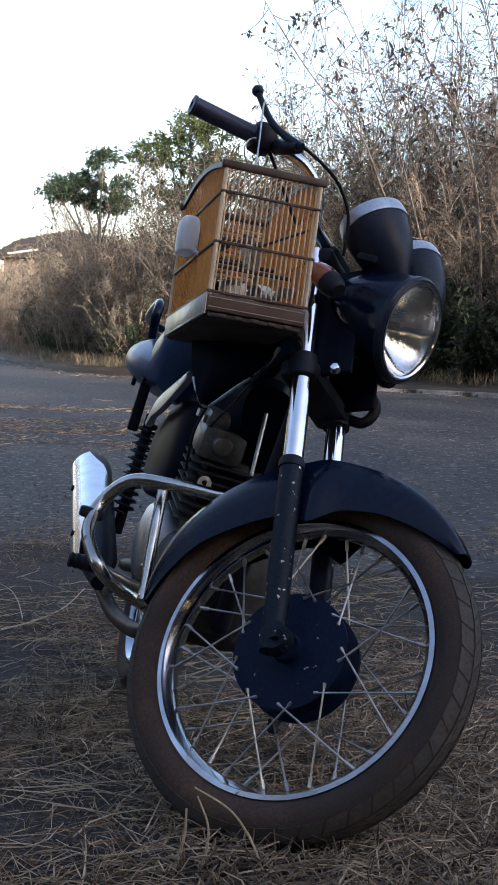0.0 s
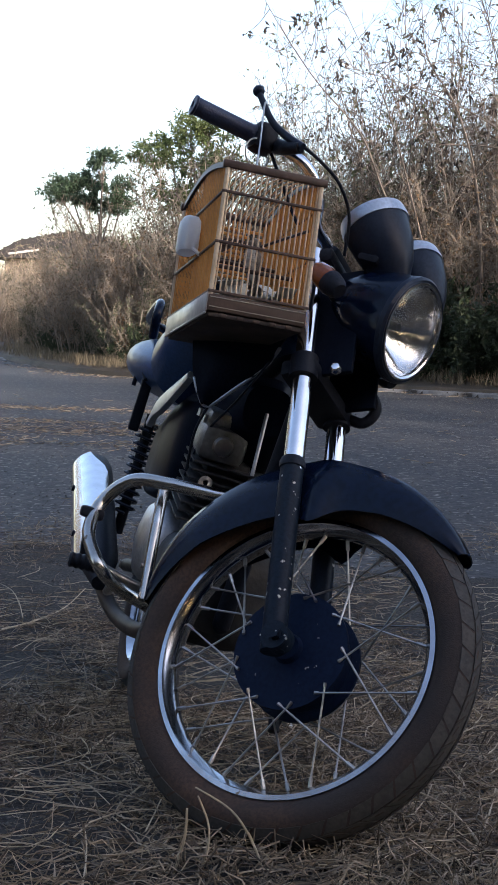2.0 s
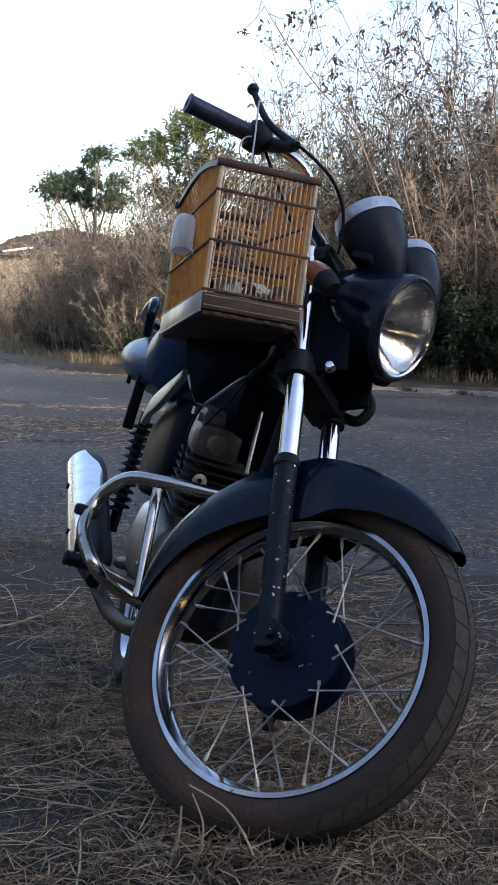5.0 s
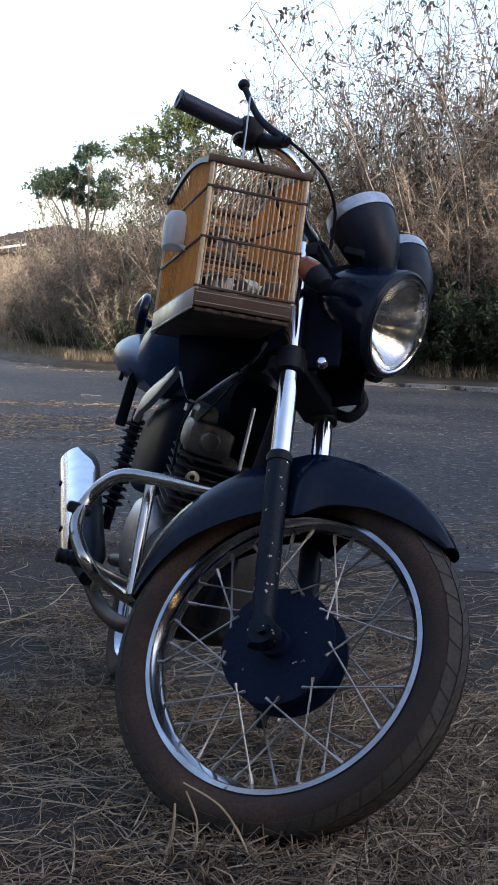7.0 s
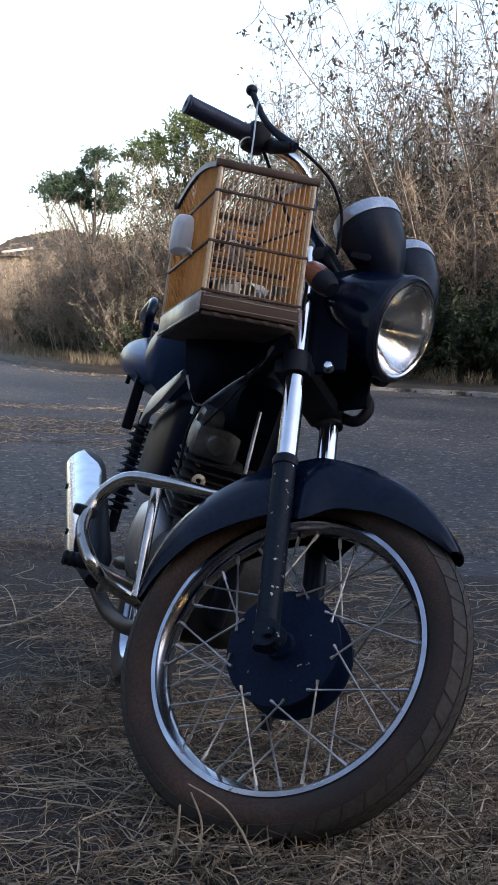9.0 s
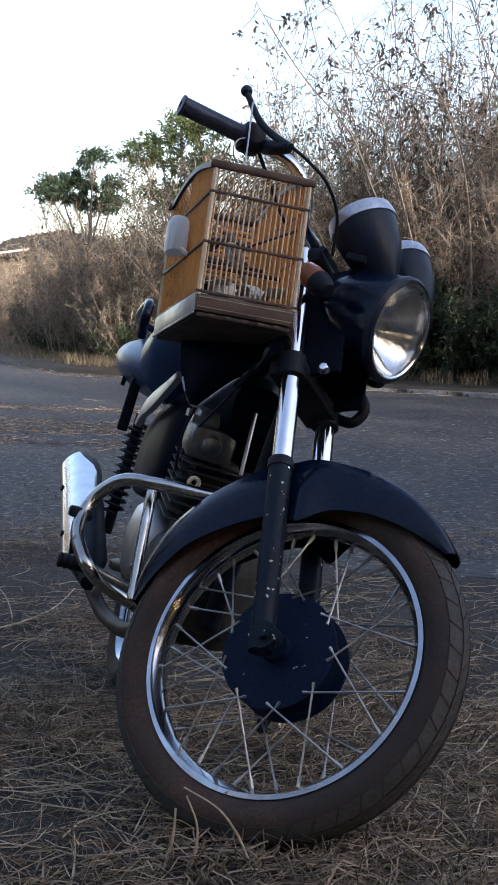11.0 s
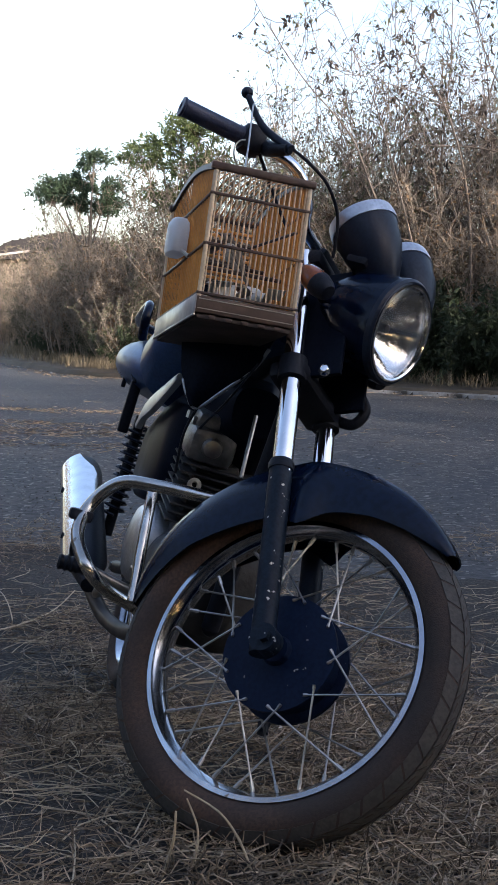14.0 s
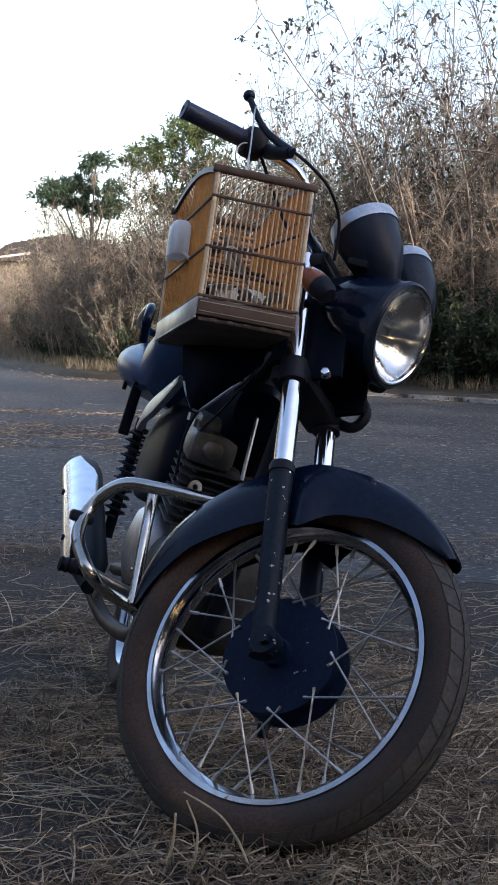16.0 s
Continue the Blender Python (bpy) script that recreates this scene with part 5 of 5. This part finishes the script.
def leafy_bushes():
    """Lower bushes that keep some leaves, russet or olive, before the bare thicket."""
    kinds = [(shrub_meshes(71, 1.9, 13, 1.2, 9, 7, 3, 0.075, 0.5, 0.011, 0.1), RUSSETLEAF, "low bush with withered russet leaves"),
             (shrub_meshes(72, 2.3, 12, 1.2, 9, 7, 3, 0.07, 0.55, 0.012, 0.15), OLIVELEAF, "bush with thin dull olive leaves"),
             (shrub_meshes(73, 2.1, 9, 1.3, 7, 6, 1, 0.05, 0.45, 0.016, 0.2), DRYLEAF, "open bush of pale bare branches")]
    rng = random.Random(74)
    first = {}
    for n, k in enumerate(range(30, 66, 2)):
        q = KERB[k] + outward(k) * rng.uniform(0.9, 1.6)
        if q.y > 45:
            break
        i = (0, 2, 1)[n % 3]
        m = pose(q.x, q.y, 0.08, 0, 0, rng.uniform(0, 360)) @ Matrix.Scale(rng.uniform(0.7, 1.0), 4)
        if i in first:
            copy_thing(first[i], m)
        else:
            meshes, leafmat, label = kinds[i]
            first[i] = shrub("leafy_bush", label, "bush", "bushes along the road", meshes, leafmat, m)


leafy_bushes()


def grass():
    rng = random.Random(9)
    s = Soup()
    for _ in range(22000):
        k = rng.randrange(8, len(KERB) - 12)
        q = KERB[k].lerp(KERB[k + 1], rng.random()) + outward(k) * (-0.12 + 2.5 * rng.random() ** 0.9)
        if noise.noise(Vector((q.x * 1.1, q.y * 1.1, 9))) < -0.12:
            continue
        h = rng.uniform(0.06, 0.3)
        d = Vector((rng.gauss(0, 0.35), rng.gauss(0, 0.35), 1)).normalized()
        p = Vector((q.x, q.y, 0.02))
        s.leaf(p, d, d.cross(rnd_dir(rng)).normalized(), h, 0.012)
    return tagged(finish("dry_grass", s.mesh("dry_grass"), GRASS, smooth=False), "short sun-bleached grass between kerb and bushes", "grass", kind="stuff")


grass()


def tree(seed, x, y, base, tops, crown_r, n_leaf, leafmat):
    """A slim tree: bent trunk, limbs to leafy clumps."""
    rng = random.Random(seed)
    t = tagged(new("tree"), "slender tree with loose clumps of green leaves above the bushes", "tree", "green trees")
    t.matrix_world = pose(x, y, base)
    wood, leaf = Soup(), Soup()
    fork_z = min(z for _, _, z in tops) * 0.55
    trunk = [Vector((0, 0, 0)), Vector((0.05, 0.02, fork_z * 0.5)), Vector((-0.03, 0.05, fork_z))]
    wood.tube(trunk, 0.07, 0.045, 7)
    lens_ = Vector((1.25, 1.0, 0.5)) * crown_r
    for cx, cy, cz in tops:
        c = Vector((cx, cy, cz))
        midp = trunk[-1].lerp(c, 0.5) + rnd_dir(rng) * 0.12
        wood.tube([trunk[-1], midp, c], 0.035, 0.012, 5)
        for _ in range(26):
            d = rnd_dir(rng, 0.15)
            e = c + Vector((d.x * lens_.x, d.y * lens_.y, d.z * lens_.z)) * rng.uniform(0.3, 1.0) ** 0.7
            st = c.lerp(midp, rng.random() * 0.5)
            wood.tube([st, st.lerp(e, 0.5) + rnd_dir(rng) * 0.04, e], 0.009, 0.003, 3)
            for _l in range(n_leaf):
                p = st.lerp(e, 0.7 + 0.4 * rng.random()) + rnd_dir(rng) * 0.06
                ld = (rnd_dir(rng, -0.35) + d * 0.5).normalized()
                leaf.leaf(p, ld, ld.cross(rnd_dir(rng)).normalized(), rng.uniform(0.08, 0.16), rng.uniform(0.025, 0.045))
    me = wood.mesh("trunk")
    finish("trunk", me, TWIG, t)
    finish("crown", leaf.mesh("crown"), leafmat, t, smooth=False)
    return t


tree(51, -3.55, 29.5, 0.3, [(-0.95, 0, 3.5), (-0.75, 0.1, 3.75), (-0.2, 0.3, 3.85), (0.15, -0.2, 4.25), (0.45, 0.1, 3.7), (-0.4, -0.2, 3.45), (0.05, 0.2, 3.3), (0.5, 0.2, 3.3)], 0.4, 30, GREENLEAF)
tree(52, -1.4, 26.5, 0.3, [(-0.75, 0, 4.0), (-0.35, 0.2, 4.25), (0.1, 0.1, 4.6), (0.5, -0.1, 4.45), (0.2, -0.2, 3.8), (-0.3, 0.2, 3.3), (0.75, 0.2, 3.95), (0.7, 0.2, 3.4), (0.0, 0.2, 3.0)], 0.46, 30, LIMELEAF)


# ---- house far behind the bushes ----
def house():
    h = tagged(new("house"), "low plastered house with a dark two-pitched roof behind the bushes", "house")
    h.matrix_world = pose(-12.6, 62, 0.0)
    wx, wy, wz = 6.6, 7.0, 3.9
    for sx, sy, cx, cy in ((wx, 0.2, wx / 2 + 0.6, 0.1), (wx, 0.2, wx / 2 + 0.6, wy), (0.2, wy - 0.4, 0.7, wy / 2), (0.2, wy - 0.4, wx + 0.5, wy / 2)):
        part("wall", block(sx, sy, wz, Matrix.Translation((cx, cy, wz / 2)), 0.01), PLASTER, h)
    # the gable faces the road: steep eaves, flat upper pitch
    prof = [(0.0, 4.0), (1.35, 4.75), (3.9, 5.25), (6.45, 4.75), (7.8, 4.0)]
    rings = [[(x, y, z) for x, z in prof] + [(x, y, 3.92) for x in (7.8, 0.0)] for y in (-0.5, wy + 0.5)]
    roof = part("roof", loft(rings), ROOFTILE, h, "dark weathered roof", smooth=False)
    for (xa, za), (xb, zb) in zip(prof, prof[1:]):
        n = max(2, int(abs(xb - xa) / 0.35))
        a = math.atan2(za - zb, xb - xa)
        for k in range(n):
            f = (k + 0.5) / n
            m = Matrix.Translation((xa + (xb - xa) * f, wy / 2, za + (zb - za) * f + 0.03)) @ Matrix.Rotation(a, 4, "Y")
            part("tile_course", block(0.1, wy + 1.0, 0.05, m, 0.01), ROOFTILE, roof)
    part("fascia", block(1.5, 0.06, 0.1, Matrix.Translation((1.6, -0.54, 4.2)) @ Matrix.Rotation(radians(-8), 4, "Y"), 0.01), FASCIA, h, "white fascia board under the eaves")


house()


def kerb():
    k_ob = tagged(new("kerb"), "weathered concrete kerb along the far side of the road", "kerb", kind="structure")
    me = None
    total = sum((b - a).length for a, b in zip(KERB, KERB[1:]))
    pts = KERB
    rng = random.Random(3)
    pos_, here = 0.0, pts[0].copy()
    while pos_ < total - 1 and here.y < 70:
        target = pos_ + 0.5
        left, a = target, None
        for u, v in zip(pts, pts[1:]):
            L = (v - u).length
            if left <= L:
                a, d = u.lerp(v, left / L), (v - u).normalized()
                break
            left -= L
        here = a
        if me is None:
            ob = part("kerb_stone", block(0.985, 0.13, 0.3, Matrix(), 0.02), CONCRETE, k_ob)
            me = ob.data
        else:
            ob = new("kerb_stone", me)
            ob.parent = k_ob
        ob.matrix_world = pose(a.x, a.y, -0.185 + rng.uniform(-0.04, 0.02) - 0.09 * step(20.0, 22.5, a.y), rng.uniform(-7, 7), rng.uniform(-2.5, 2.5), math.degrees(math.atan2(d.y, d.x)) + rng.uniform(-1, 1))
        pos_ += 1.0


kerb()


# ---- motion: the bird shifts and turns on its perch ----
def motions():
    rows = []
    for t, x, z, tilt, turn in ((0.0, 0.075, 0.119, 38, 20), (0.8, 0.075, 0.119, 40, 10), (1.5, 0.077, 0.119, 46, 25), (2.2, 0.08, 0.119, 48, 35), (3.0, 0.08, 0.119, 46, 20), (3.5, 0.072, 0.119, 34, 10), (4.0, 0.064, 0.119, 24, 0),
                                (5.2, 0.062, 0.119, 26, 8), (6.5, 0.062, 0.119, 26, 12), (7.0, 0.061, 0.119, 22, 4), (8.0, 0.058, 0.119, 20, -6), (9.0, 0.062, 0.119, 25, 4), (10.2, 0.064, 0.119, 28, 10), (11.5, 0.066, 0.119, 30, 8),
                                (12.5, 0.064, 0.119, 26, 0), (13.0, 0.066, 0.119, 16, -8), (13.6, 0.066, 0.119, 22, 0), (14.5, 0.064, 0.119, 27, 10), (16.0, 0.064, 0.119, 24, 2)):
        rows.append((t, on_cage(x, 0.11, z, 0, tilt, turn)))
    walk(bird, rows)


motions()
